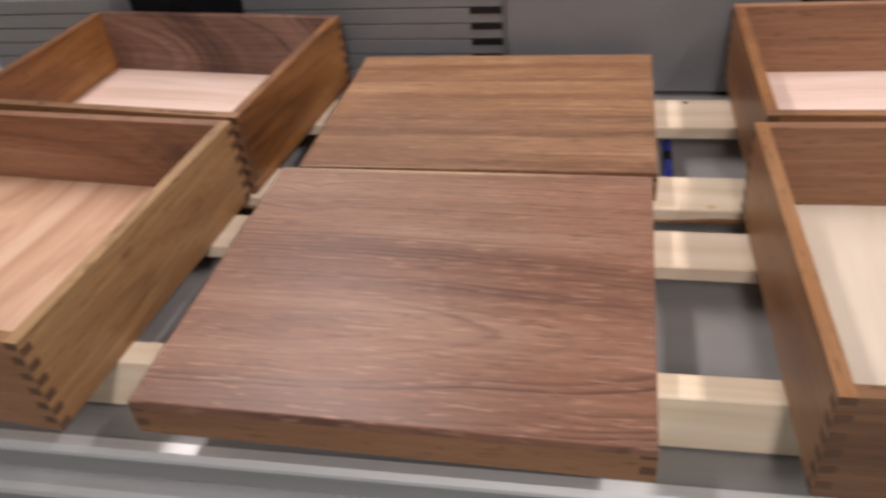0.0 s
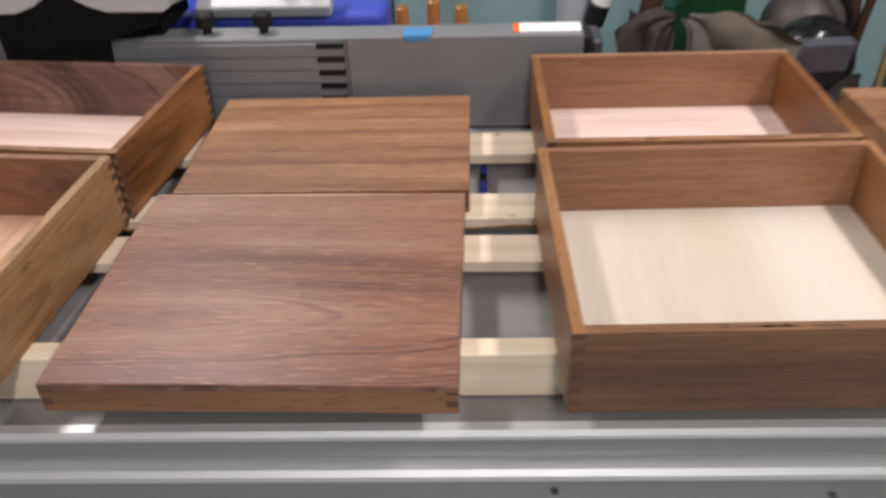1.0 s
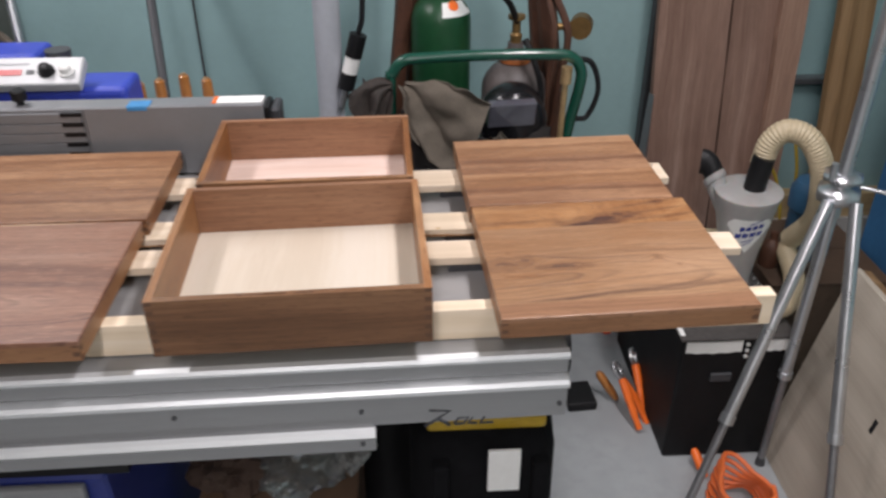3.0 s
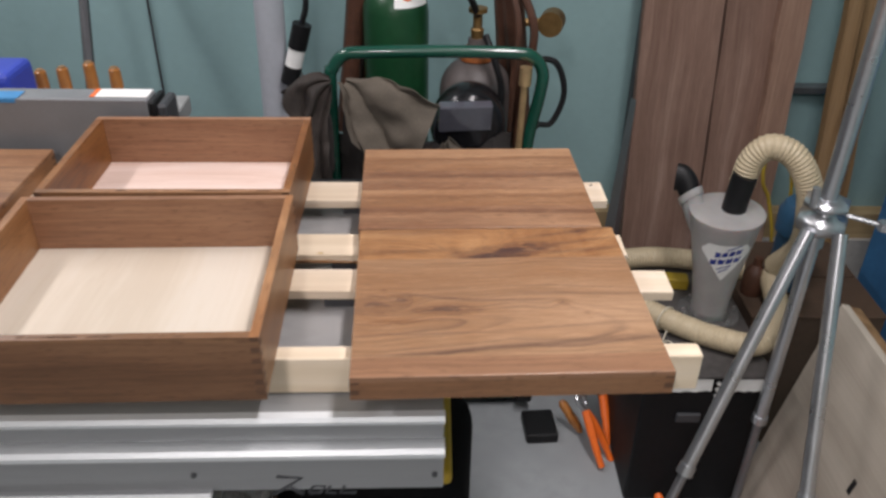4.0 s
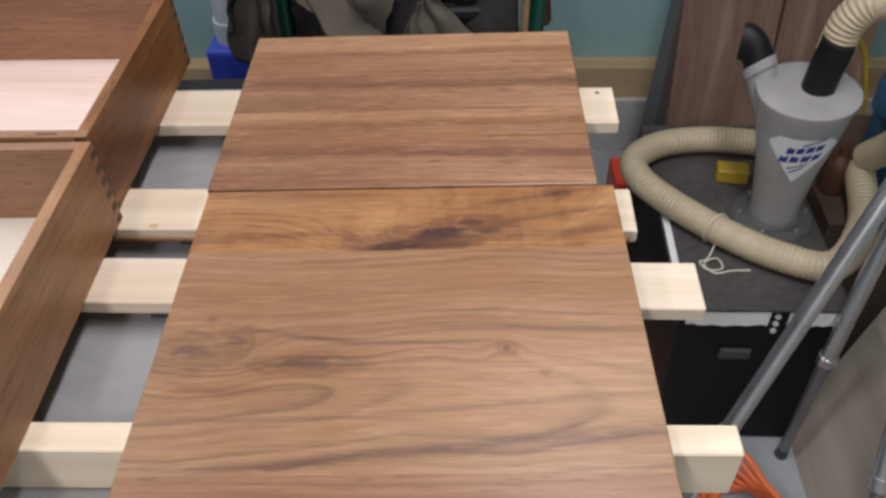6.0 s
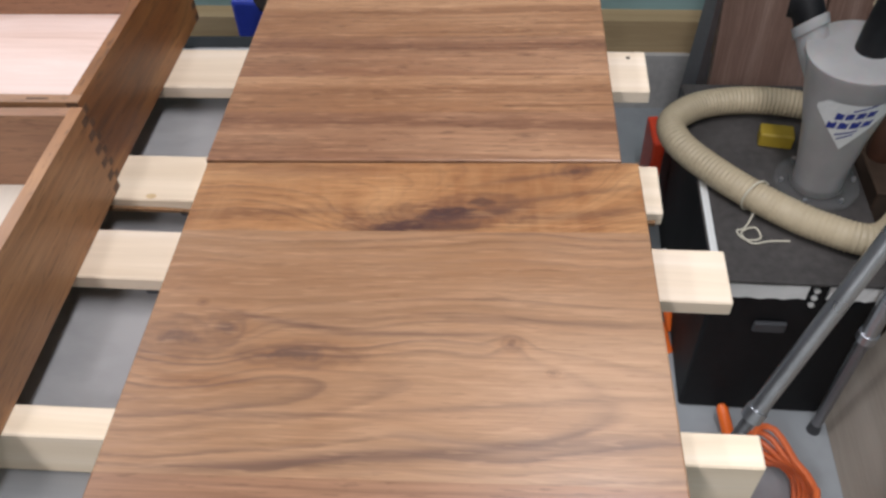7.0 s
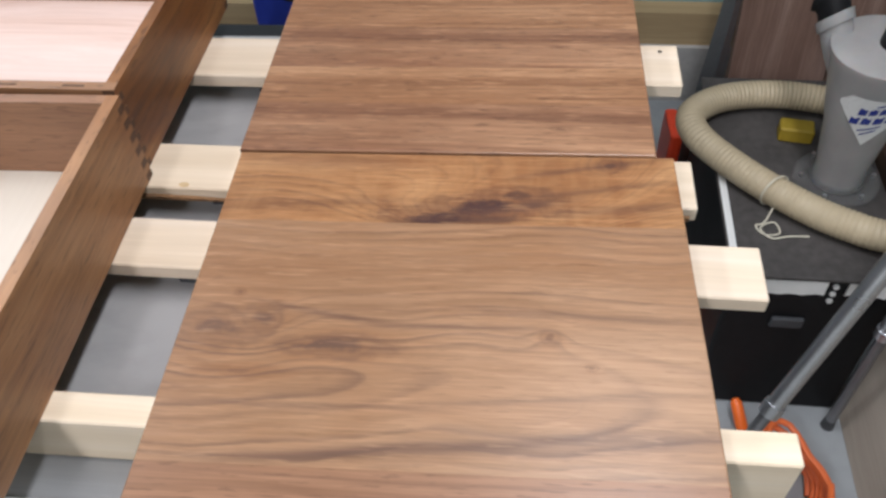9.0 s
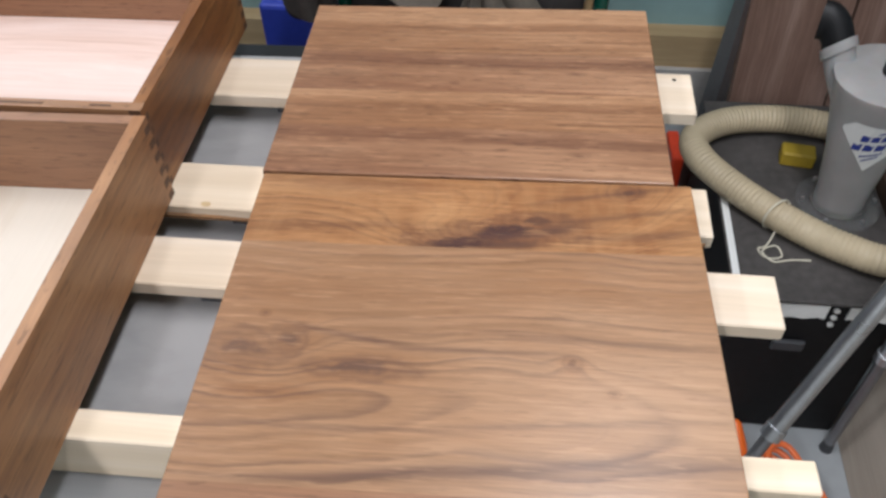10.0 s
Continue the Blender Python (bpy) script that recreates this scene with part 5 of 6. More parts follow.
LEAN = math.degrees(math.atan(0.16))
def plank(x0, x1, height, mat, label, name="walnut_plank", thick=0.028, base_y=1.36, taper=0.0, roll=0.0):
    ob = thing(name, label, "plank", pose((x0 + x1) / 2, base_y, 0.0, -LEAN, roll, 0), group="planks leaning on the wall")
    bm = bmesh.new()
    w, cuts = (x1 - x0) / 2, 14
    rng = random.Random(int(x0 * 997))
    left, right = [], []
    for k in range(cuts + 1):
        z = height * k / cuts
        wl, wr = w + rng.uniform(-0.003, 0.003), w * (1 - taper * k / cuts) + rng.uniform(-0.004, 0.004)
        left.append([bm.verts.new((-wl, y, z)) for y in (0.0, thick)])
        right.append([bm.verts.new((wr, y, z)) for y in (0.0, thick)])
    for k in range(cuts):
        bm.faces.new((left[k][0], right[k][0], right[k + 1][0], left[k + 1][0]))
        bm.faces.new((left[k][1], left[k + 1][1], right[k + 1][1], right[k][1]))
        bm.faces.new((left[k][0], left[k + 1][0], left[k + 1][1], left[k][1]))
        bm.faces.new((right[k][0], right[k][1], right[k + 1][1], right[k + 1][0]))
    bm.faces.new((left[0][0], left[0][1], right[0][1], right[0][0]))
    bm.faces.new((left[-1][0], right[-1][0], right[-1][1], left[-1][1]))
    part("board", bm, mat, ob)
    return ob


plank(1.035, 1.243, 2.2, PLANK, "rough-sawn dusty walnut plank leaning on the teal wall")
plank(1.250, 1.392, 2.1, PLANK, "narrow rough walnut plank leaning beside a wider one", base_y=1.368)
plank(1.356, 1.428, 2.15, PLANK_WARM, "waney-edged walnut plank leaning on the wall", base_y=1.335, roll=1.5)
plank(1.566, 1.605, 2.2, OFFCUT, "long tan batten leaning on the wall", "leaning_batten", 0.03)
plank(1.640, 1.70, 1.25, OFFCUT, "short pale board leaning on the wall", "leaning_board", 0.02, base_y=1.42)
bm = bmesh.new()
for k in range(13):
    z = 0.74 * k / 12
    w = 0.036 - 0.030 * k / 12
    x = 0.965 + 0.062 * k / 12
    y = 1.285 + 0.17 * k / 12
    a = [bm.verts.new((x - w, y + 0.02, z)), bm.verts.new((x, y - 0.012, z)), bm.verts.new((x + w, y + 0.01, z)), bm.verts.new((x, y + 0.0, z))]
    if k:
        for j in range(4):
            bm.faces.new((prev[j], prev[(j + 1) % 4], a[(j + 1) % 4], a[j]))
    else:
        bm.faces.new(a)
    prev = a
bm.faces.new(prev)
solo("metal_trim", bm, DARK_STEEL, "dull grey folded metal trim leaning by the planks", "metal trim")
# dark strip: a conduit that also stands in for the planks' shadow on the wall
bm = bmesh.new()
add_box(bm, 1.080, 1.108, 1.70, 1.745, 0.262, 1.8, 0.004)
solo("wall_conduit", bm, DARK_GREY, "dark strip up the wall for conduit and the planks' shadow", "conduit")
bm = bmesh.new()
add_box(bm, 1.48, 1.75, 1.66, 1.70, 0.665, 0.688, 0.003)
solo("wall_bracket", bm, DARK_STEEL, "dark steel rail fixed across the wall", "bracket").matrix_basis = pose(0, 0.048, 0)
cab = thing("blue_cabinet", "scuffed blue steel cabinet with yellow stickers", "cabinet", pose(0, 0, 0))
bm = bmesh.new()
add_box(bm, 1.69, 2.2, 0.82, 1.30, 0.0, 0.95, 0.006)
part("body", bm, CAB_BLUE, cab)
for z0, z1 in ((0.45, 0.62), (0.66, 0.74)):
    bm = bmesh.new()
    add_box(bm, 1.688, 1.6905, 0.86, 1.10, z0, z1)
    part("sticker", bm, YELLOW, cab, "yellow warning sticker")
bm = bmesh.new()
add_tube(bm, spline([(1.44, 1.30, 0.0), (1.43, 1.31, 0.35), (1.40, 1.33, 0.50), (1.37, 1.33, 0.56), (1.37, 1.34, 0.62), (1.41, 1.34, 0.66), (1.44, 1.34, 0.60), (1.46, 1.33, 0.45), (1.47, 1.33, 0.0)], 6), 0.005, 8)
solo("yellow_cord", bm, DULL_YELLOW, "yellow cord trailing up beside the planks", "cord", smooth=True)

# orange cord, clamps on the floor
bm = bmesh.new()
pts = []
for k in range(90):
    a = k * 0.42
    r = 0.070 + 0.012 * math.sin(k * 1.3)
    pts.append((1.078 + r * math.cos(a) * 0.8, 0.545 + r * math.sin(a) * 1.15, 0.012 + 0.0012 * k + 0.006 * math.sin(a * 2.1)))
add_tube(bm, spline(pts, 2), 0.0062, 8)
solo("extension_cord", bm, CORD, "coiled orange extension cord on the floor", "cord", smooth=True)


def clamp(m, grip_mat, label):
    ob = thing("spring_clamp", label, "clamp", m)
    for s in (-1, 1):
        bm = bmesh.new()
        add_tube(bm, spline([(0.0, 0.0, 0.02), (0.05, s * 0.012, 0.022), (0.13, s * 0.026, 0.02), (0.20, s * 0.03, 0.016)], 5), [0.013, 0.014, 0.012, 0.010], 10)
        part("grip", bm, grip_mat, ob, smooth=True)
        bm = bmesh.new()
        add_tube(bm, spline([(0.0, 0.0, 0.02), (-0.04, s * 0.02, 0.02), (-0.075, s * 0.004, 0.02)], 4), 0.008, 8)
        part("jaw", bm, STEEL, ob, "steel jaw", smooth=True)
    return ob


def along(p, q):
    """Stand with the local x axis running from p to q."""
    p, q = Vector(p), Vector(q)
    return Matrix.Translation(p) @ Vector((1, 0, 0)).rotation_difference(q - p).to_matrix().to_4x4()


clamp(along((0.868, 0.940, 0.092), (0.912, 0.866, 0.010)) @ Matrix.Diagonal((0.70, 0.85, 0.85, 1)), ORANGE, "orange handled spring clamp leaning by the bin")
clamp(along((0.922, 1.010, 0.088), (0.944, 0.958, 0.010)) @ Matrix.Diagonal((0.62, 0.85, 0.85, 1)), ORANGE, "orange handled clamp propped beside a bin")
bm = bmesh.new()
add_lathe(bm, [(0.007, 0.0), (0.012, 0.01), (0.013, 0.06), (0.010, 0.09), (0.006, 0.10)], 14)
bmesh.ops.transform(bm, matrix=Matrix.Rotation(radians(90), 4, "Y"), verts=bm.verts)
solo("chisel", bm, HANDLE_WOOD, "amber handled chisel propped by the clamps", "chisel", along((0.826, 0.992, 0.085), (0.880, 0.955, 0.010)), smooth=True)
bm = bmesh.new()
add_lathe(bm, [(0.006, 0.0), (0.011, 0.008), (0.012, 0.05), (0.009, 0.075)], 14)
bmesh.ops.transform(bm, matrix=Matrix.Rotation(radians(90), 4, "Y"), verts=bm.verts)
solo("screwdriver", bm, ORANGE, "orange screwdriver handle lying by the coiled cord", "screwdriver", along((1.020, 0.715, 0.050), (1.038, 0.665, 0.008)), smooth=True)
bm = bmesh.new()
add_box(bm, 0.62, 0.76, 1.08, 1.25, 0.0, 0.34, 0.01, seg=2)
solo("dark_case", bm, BLACK, "black plastic case standing on the floor", "case")
bm = bmesh.new()
add_box(bm, -0.042, 0.042, -0.05, 0.05, 0.0, 0.028, 0.006, seg=2)
solo("charger", bm, BLACK, "small dark charger on the floor", "charger", pose(0.772, 0.972, 0.0, 0, 0, 4))
bm = bmesh.new()
add_box(bm, -0.014, 0.014, -0.05, 0.05, 0.0, 0.22, 0.006, seg=2)
solo("red_can", bm, RED, "red plastic can standing behind the bin", "can", pose(0.922, 1.32, 0.0, 0, 0, 4))

# ---- under the table ----
bag = thing("tool_bag", "black fabric tool bag with a yellow rim and white tag", "tool bag", pose(0.425, 0.36, 0.0))
bm = bmesh.new()
add_box(bm, -0.140, 0.122, -0.16, 0.12, 0.0, 0.640, 0.075, seg=5)
for v in bm.verts:
    v.co += noise.noise_vector(v.co * 9.0) * 0.012
part("body", bm, BLACK_CLOTH, bag, smooth=True)
bm = bmesh.new()
add_box(bm, -0.112, 0.090, -0.140, 0.06, 0.625, 0.652, 0.008, seg=3)
rim = part("rim", bm, YELLOW, bag, "yellow plastic rim", smooth=True)
bm = bmesh.new()
add_box(bm, -0.03, 0.05, -0.07, -0.055, 0.6515, 0.6528)
add_box(bm, 0.0, 0.008, -0.09, -0.02, 0.6515, 0.6529)
part("print_bar", bm, BLACK, rim, "black print bar")
bm = bmesh.new()
add_box(bm, -0.012, 0.042, -0.182, -0.175, 0.526, 0.618, 0.001)
part("tag", bm, PAPER, bag, "white card tag")
for x in (-0.09, 0.08):
    bm = bmesh.new()
    add_box(bm, x - 0.015, x + 0.015, -0.178, -0.15, 0.03, 0.58, 0.004)
    part("strap", bm, BLACK_CLOTH, bag)
bm = bmesh.new()
add_lathe(bm, [(0.09, 0.0), (0.1, 0.02), (0.1, 0.40), (0.085, 0.45), (0.03, 0.47)], 24)
solo("black_drum", bm, BLACK, "black plastic drum under the saw table", "drum", pose(0.23, 0.62, 0.0), smooth=True)
bm = bmesh.new()
add_box(bm, -0.15, 0.16, -0.1, 0.12, 0.0, 0.36, 0.004)
solo("cardboard_box", bm, plain("brown_cardboard", (0.12, 0.07, 0.042), 0.8, amount=0.12), "brown cardboard box under the saw table", "box", pose(0.02, 0.40, 0.0))
def crumple(name, size, seed, mat, label, m):
    bm = bmesh.new()
    bmesh.ops.create_icosphere(bm, subdivisions=4, radius=1.0)
    for v in bm.verts:
        d = noise.fractal(v.co * 1.8 + Vector((seed, 0, 0)), 0.8, 2.2, 5)
        v.co = Vector((v.co.x * size[0], v.co.y * size[1], v.co.z * size[2])) * (1 + 0.45 * d)
    zmin = min(v.co.z for v in bm.verts)
    bmesh.ops.translate(bm, vec=(0, 0, -zmin), verts=bm.verts)
    return solo(name, bm, mat, label, "bag", m)


crumple("plastic_bag", (0.09, 0.07, 0.06), 3.0, CLEAR, "crumpled clear plastic bag on a cardboard box", pose(0.06, 0.36, 0.36))
crumple("plastic_bag", (0.06, 0.06, 0.055), 8.0, MURKY, "crumpled cloudy plastic bag under the table", pose(0.145, 0.40, 0.36))
crumple("paper_bag", (0.07, 0.06, 0.05), 5.0, plain("brown_paper", (0.055, 0.032, 0.022), 0.85, bump=0.3), "crumpled brown paper bag under the table", pose(-0.06, 0.36, 0.36))

# ---- against the back wall ----
duct = thing("dust_duct", "grey plastic dust duct with a blue blast gate", "duct", pose(0.088, 1.27, 0.0, 0, 1.0, 0))
bm = bmesh.new()
add_cyl(bm, (0, 0, 0.63), (0, 0, 2.5), 0.034, seg=28)
part("pipe", bm, GALV, duct, smooth=True)
bm = bmesh.new()
add_cyl(bm, (0, 0, 0.60), (0, 0, 0.645), 0.039, seg=28)
part("collar", bm, GALV, duct, "grey collar", smooth=True)
bm = bmesh.new()
add_box(bm, -0.05, 0.085, -0.06, 0.06, 0.50, 0.60, 0.008, seg=2)
part("blast_gate", bm, BLUE_PAINT, duct, "blue blast gate")
bm = bmesh.new()
add_cyl(bm, (0, 0, 0.0), (0, 0, 0.5), 0.034, seg=24)
part("lower_pipe", bm, GALV, duct, smooth=True)

plug = thing("cord_connector", "black and white cord connector hanging from a cable", "plug")
A, B = Vector((0.145, 1.235, 0.86)), Vector((0.185, 1.235, 1.00))
for k, (a, b, r, mt) in enumerate(((0.0, 0.30, 0.021, BLACK), (0.30, 0.60, 0.020, PAPER), (0.60, 1.0, 0.022, BLACK))):
    bm = bmesh.new()
    add_cyl(bm, A.lerp(B, a), A.lerp(B, b), r, seg=18)
    part("band", bm, mt, plug, smooth=True)
bm = bmesh.new()
add_cyl(bm, A.lerp(B, -0.35), A, 0.010, seg=12)
part("tip", bm, STEEL, plug, "bright tip", smooth=True)
bm = bmesh.new()
add_tube(bm, spline([tuple(B), (0.20, 1.24, 1.10), (0.21, 1.3, 1.6), (0.2, 1.4, 2.5)], 6), 0.007, 8)
part("cable", bm, BLACK, plug, smooth=True)

bm = bmesh.new()
add_tube(bm, [(-0.285, 1.12, 0.80), (-0.33, 1.30, 1.0), (-0.43, 1.70, 1.44), (-0.44, 1.73, 1.5)], 0.012, 8)
solo("pry_bar", bm, DARK_GREY, "dark steel bar leaning on the teal wall", "bar", smooth=True)
bm = bmesh.new()
add_tube(bm, [(-0.333, 1.742, 0.27), (-0.335, 1.742, 1.4), (-0.334, 1.742, 2.5)], 0.0035, 8)
solo("wall_cable", bm, DARK_GREY, "thin dark cable running up the wall", "cable", smooth=True)

def tank(m, r, h, mat, label, ring=None):
    ob = thing("gas_cylinder", label, "gas cylinder", m)
    bm = bmesh.new()
    prof = [(r * 0.9, 0.0), (r, 0.02), (r, h - r * 1.1)]
    prof += [(r * math.cos(a), h - r * 1.1 + r * 0.95 * math.sin(a)) for a in [radians(x) for x in (15, 30, 45, 60, 72)]]
    prof += [(0.022, h + 0.01), (0.02, h + 0.03)]
    add_lathe(bm, prof, 32)
    part("body", bm, mat, ob, smooth=True)
    bm = bmesh.new()
    add_lathe(bm, [(0.014, h + 0.03), (0.016, h + 0.05), (0.011, h + 0.055), (0.011, h + 0.085), (0.022, h + 0.09), (0.022, h + 0.10)], 14)
    part("valve", bm, BRASS, ob, smooth=True)
    if ring:
        bm = bmesh.new()
        add_lathe(bm, [(0.036, h - 0.022), (0.04, h - 0.018), (0.038, h + 0.004), (0.03, h + 0.008)], 24)
        part("neck_ring", bm, ring, ob, "rusty orange neck ring", smooth=True)
    return ob


green = tank(pose(0.395, 1.30, 0.0), 0.077, 1.10, TANK_GREEN, "tall green gas cylinder with a worn label on its shoulder")
bm = bmesh.new()
add_lathe(bm, [(0.0772 * math.cos(a), 1.10 - 0.0847 + 0.0735 * math.sin(a)) for a in [radians(x) for x in (18, 28, 38, 48)]], 32)
bmesh.ops.delete(bm, geom=[f for f in bm.faces if len(f.verts) > 4 or f.calc_center_median().y > -0.02 or f.calc_center_median().x < 0.005], context="FACES")
part("label", bm, PAPER, green, "white and yellow shoulder label")
bm = bmesh.new()
az, up = radians(-62), radians(40)
out = Vector((math.cos(up) * math.cos(az), math.cos(up) * math.sin(az), math.sin(up)))
mid = Vector((0, 0, 1.10 - 0.0847)) + Vector((out.x * 0.0772, out.y * 0.0772, out.z * 0.0735))
add_cyl(bm, mid - out * 0.003, mid + out * 0.0022, 0.0135, seg=20)
part("round_sticker", bm, ORANGE, green, "round orange sticker", smooth=True)
grey = tank(pose(0.585, 1.26, 0.0), 0.086, 0.935, TANK_GREY, "dusty grey gas cylinder with an orange neck ring", plain("rust_orange_paint", (0.30, 0.09, 0.02), 0.6, amount=0.3))
cart = thing("cylinder_cart", "green tube cylinder cart with a rounded handle", "cart")
bm = bmesh.new()
loop = [(0.262, 1.075, 0.05), (0.262, 1.075, 0.45), (0.262, 1.075, 0.90), (0.268, 1.075, 0.95), (0.295, 1.075, 0.982), (0.34, 1.075, 0.988), (0.49, 1.075, 0.992), (0.65, 1.075, 0.990), (0.695, 1.075, 0.982), (0.718, 1.075, 0.95), (0.716, 1.075, 0.90), (0.698, 1.095, 0.75), (0.690, 1.10, 0.45), (0.690, 1.10, 0.05)]
add_tube(bm, spline(loop, 6), 0.0135, 14)
part("frame", bm, GREEN, cart, smooth=True)
bm = bmesh.new()
add_box(bm, 0.25, 0.71, 1.06, 1.40, 0.03, 0.05, 0.004)
part("base_plate", bm, GREEN, cart)
for x in (0.235, 0.735):
    bm = bmesh.new()
    add_cyl(bm, (x - 0.018, 1.12, 0.10), (x + 0.018, 1.12, 0.10), 0.10, seg=28)
    part("wheel", bm, BLACK, cart, "black rubber wheel", smooth=True)
bm = bmesh.new()
add_box(bm, 0.262, 0.70, 1.078, 1.10, 0.52, 0.55, 0.003)
part("cross_bar", bm, GREEN, cart)

for (x0, y0, z0), (x1, y1, z1), w in (((0.262, 1.335, 0.70), (0.325, 1.335, 1.30), 0.026), ((0.30, 1.375, 0.75), (0.36, 1.375, 1.40), 0.020), ((0.712, 1.29, 0.62), (0.645, 1.31, 1.20), 0.026), ((0.678, 1.34, 0.72), (0.60, 1.36, 1.45), 0.024)):
    bm = bmesh.new()
    add_tube(bm, spline([(x0, y0, z0), ((x0 + x1) / 2 + 0.006, (y0 + y1) / 2, (z0 + z1) / 2), (x1, y1, z1)], 5), w, 8)
    solo("leather_strap", bm, RUST, "brown strap hanging over the gas cylinders", "strap", smooth=True)
torch = thing("gas_torch", "brass cutting torch hanging on the cart", "torch")
bm = bmesh.new()
add_tube(bm, [(0.672, 1.06, 0.66), (0.676, 1.06, 0.80), (0.680, 1.06, 0.945)], 0.0075, 10)
part("tube", bm, TORCH_BRASS, torch, smooth=True)
bm = bmesh.new()
add_cyl(bm, (0.680, 1.06, 0.925), (0.681, 1.06, 0.965), 0.0135, seg=12)
part("valve_block", bm, TORCH_BRASS, torch, smooth=True)
reg = thing("pressure_gauge", "round tarnished brass pressure gauge", "gauge")
bm = bmesh.new()
add_cyl(bm, (0.758, 1.30, 0.985), (0.772, 1.345, 0.985), 0.030, seg=24)
part("dial_case", bm, BRASS, reg, smooth=True)
bm = bmesh.new()
add_cyl(bm, (0.69, 1.32, 0.985), (0.76, 1.325, 0.985), 0.010, seg=10)
part("stem", bm, BRASS, reg, smooth=True)
bm = bmesh.new()
add_tube(bm, spline([(0.70, 1.12, 0.965), (0.755, 1.13, 0.95), (0.778, 1.13, 0.88), (0.755, 1.13, 0.81), (0.715, 1.12, 0.80), (0.69, 1.12, 0.70)], 8), 0.007, 8)
solo("gas_hose", bm, BLACK, "black gas hose looped beside the cart handle", "hose", smooth=True)
bm = bmesh.new()
add_tube(bm, spline([(0.585, 1.25, 1.02), (0.555, 1.22, 1.08), (0.50, 1.20, 1.12), (0.45, 1.22, 1.14), (0.40, 1.28, 1.19)], 8), 0.008, 8)
add_tube(bm, spline([(0.60, 1.2, 0.99), (0.625, 1.17, 0.93), (0.64, 1.16, 0.86), (0.63, 1.15, 0.72)], 8), 0.008, 8)
solo("gas_hose", bm, BLACK, "dark gas hose draped between cylinder valves", "hose", smooth=True)

bm = bmesh.new()
add_tube(bm, spline([(0.690, 1.25, 0.70), (0.700, 1.24, 0.86), (0.715, 1.24, 0.98), (0.690, 1.26, 1.06), (0.640, 1.30, 1.14)], 8), 0.010, 8)
add_tube(bm, spline([(0.668, 1.24, 0.70), (0.672, 1.23, 0.88), (0.678, 1.23, 1.00), (0.655, 1.27, 1.10)], 8), 0.008, 8)
solo("regulator_hose", bm, RUST, "pair of brown regulator hoses hanging behind the cart handle", "hose", smooth=True)

helmet = thing("welding_helmet", "glossy black welding helmet with a grey window", "helmet", pose(0.565, 1.145, 0.80, 14, 0, 6))
bm = bmesh.new()
bmesh.ops.create_uvsphere(bm, u_segments=28, v_segments=18, radius=1.0)
for v in bm.verts:
    v.co = Vector((v.co.x * 0.088, v.co.y * 0.075 if v.co.y > 0 else -abs(v.co.y) ** 0.6 * 0.07, v.co.z * 0.105))
part("shell", bm, plain("glossy_black_shell", (0.012, 0.012, 0.014), 0.22), helmet, smooth=True)
bm = bmesh.new()
add_box(bm, -0.078, 0.040, -0.076, -0.050, 0.034, 0.100, 0.004, seg=2)
part("window", bm, plain("smoked_window", (0.085, 0.085, 0.105), 0.12, coat=1.0), helmet, "smoked grey window")
bm = bmesh.new()
add_box(bm, -0.07, 0.07, -0.085, -0.05, -0.075, -0.02, 0.012, seg=2)
part("chin_guard", bm, BLACK, helmet)


def skin(bm, grid, thick):
    """Close a sheet given as rows of vertices: a rear skin and a border."""
    rear = [[bm.verts.new(v.co + Vector((0, thick, 0))) for v in row] for row in grid]
    for g in (grid, rear):
        for r0, r1 in zip(g, g[1:]):
            for i in range(len(r0) - 1):
                bm.faces.new((r0[i], r0[i + 1], r1[i + 1], r1[i]))
    for f, b in ((grid[0], rear[0]), (grid[-1], rear[-1]), ([q[0] for q in grid], [q[0] for q in rear]), ([q[-1] for q in grid], [q[-1] for q in rear])):
        for i in range(len(f) - 1):
            bm.faces.new((f[i], f[i + 1], b[i + 1], b[i]))


def drape(name, label, category, pts_top, pts_low, folds, depth, mat, seed, thick=0.006):
    """A hanging cloth between an upper and a lower line, gathered in folds."""
    bm = bmesh.new()
    a, b = spline(pts_top, 10), spline(pts_low, 10)
    k = min(len(a), len(b))
    rows = 18
    grid = []
    for j in range(rows + 1):
        s = j / rows
        row = []
        for i in range(k):
            p = a[i].lerp(b[i], s)
            u = i / (k - 1)
            p = p + Vector((0, -depth * math.sin(math.pi * s) * 0.6 + depth * (0.3 + 0.7 * s) * math.sin(folds * 2 * math.pi * u + seed + 1.5 * s), -0.02 * math.sin(math.pi * u) * (1 - s)))
            p += noise.noise_vector(p * 11.0 + Vector((seed, 0, 0))) * 0.022 + noise.noise_vector(p * 30.0) * 0.008
            row.append(bm.verts.new(p))
        grid.append(row)
    skin(bm, grid, thick)
    return solo(name, bm, mat, label, category, smooth=True)


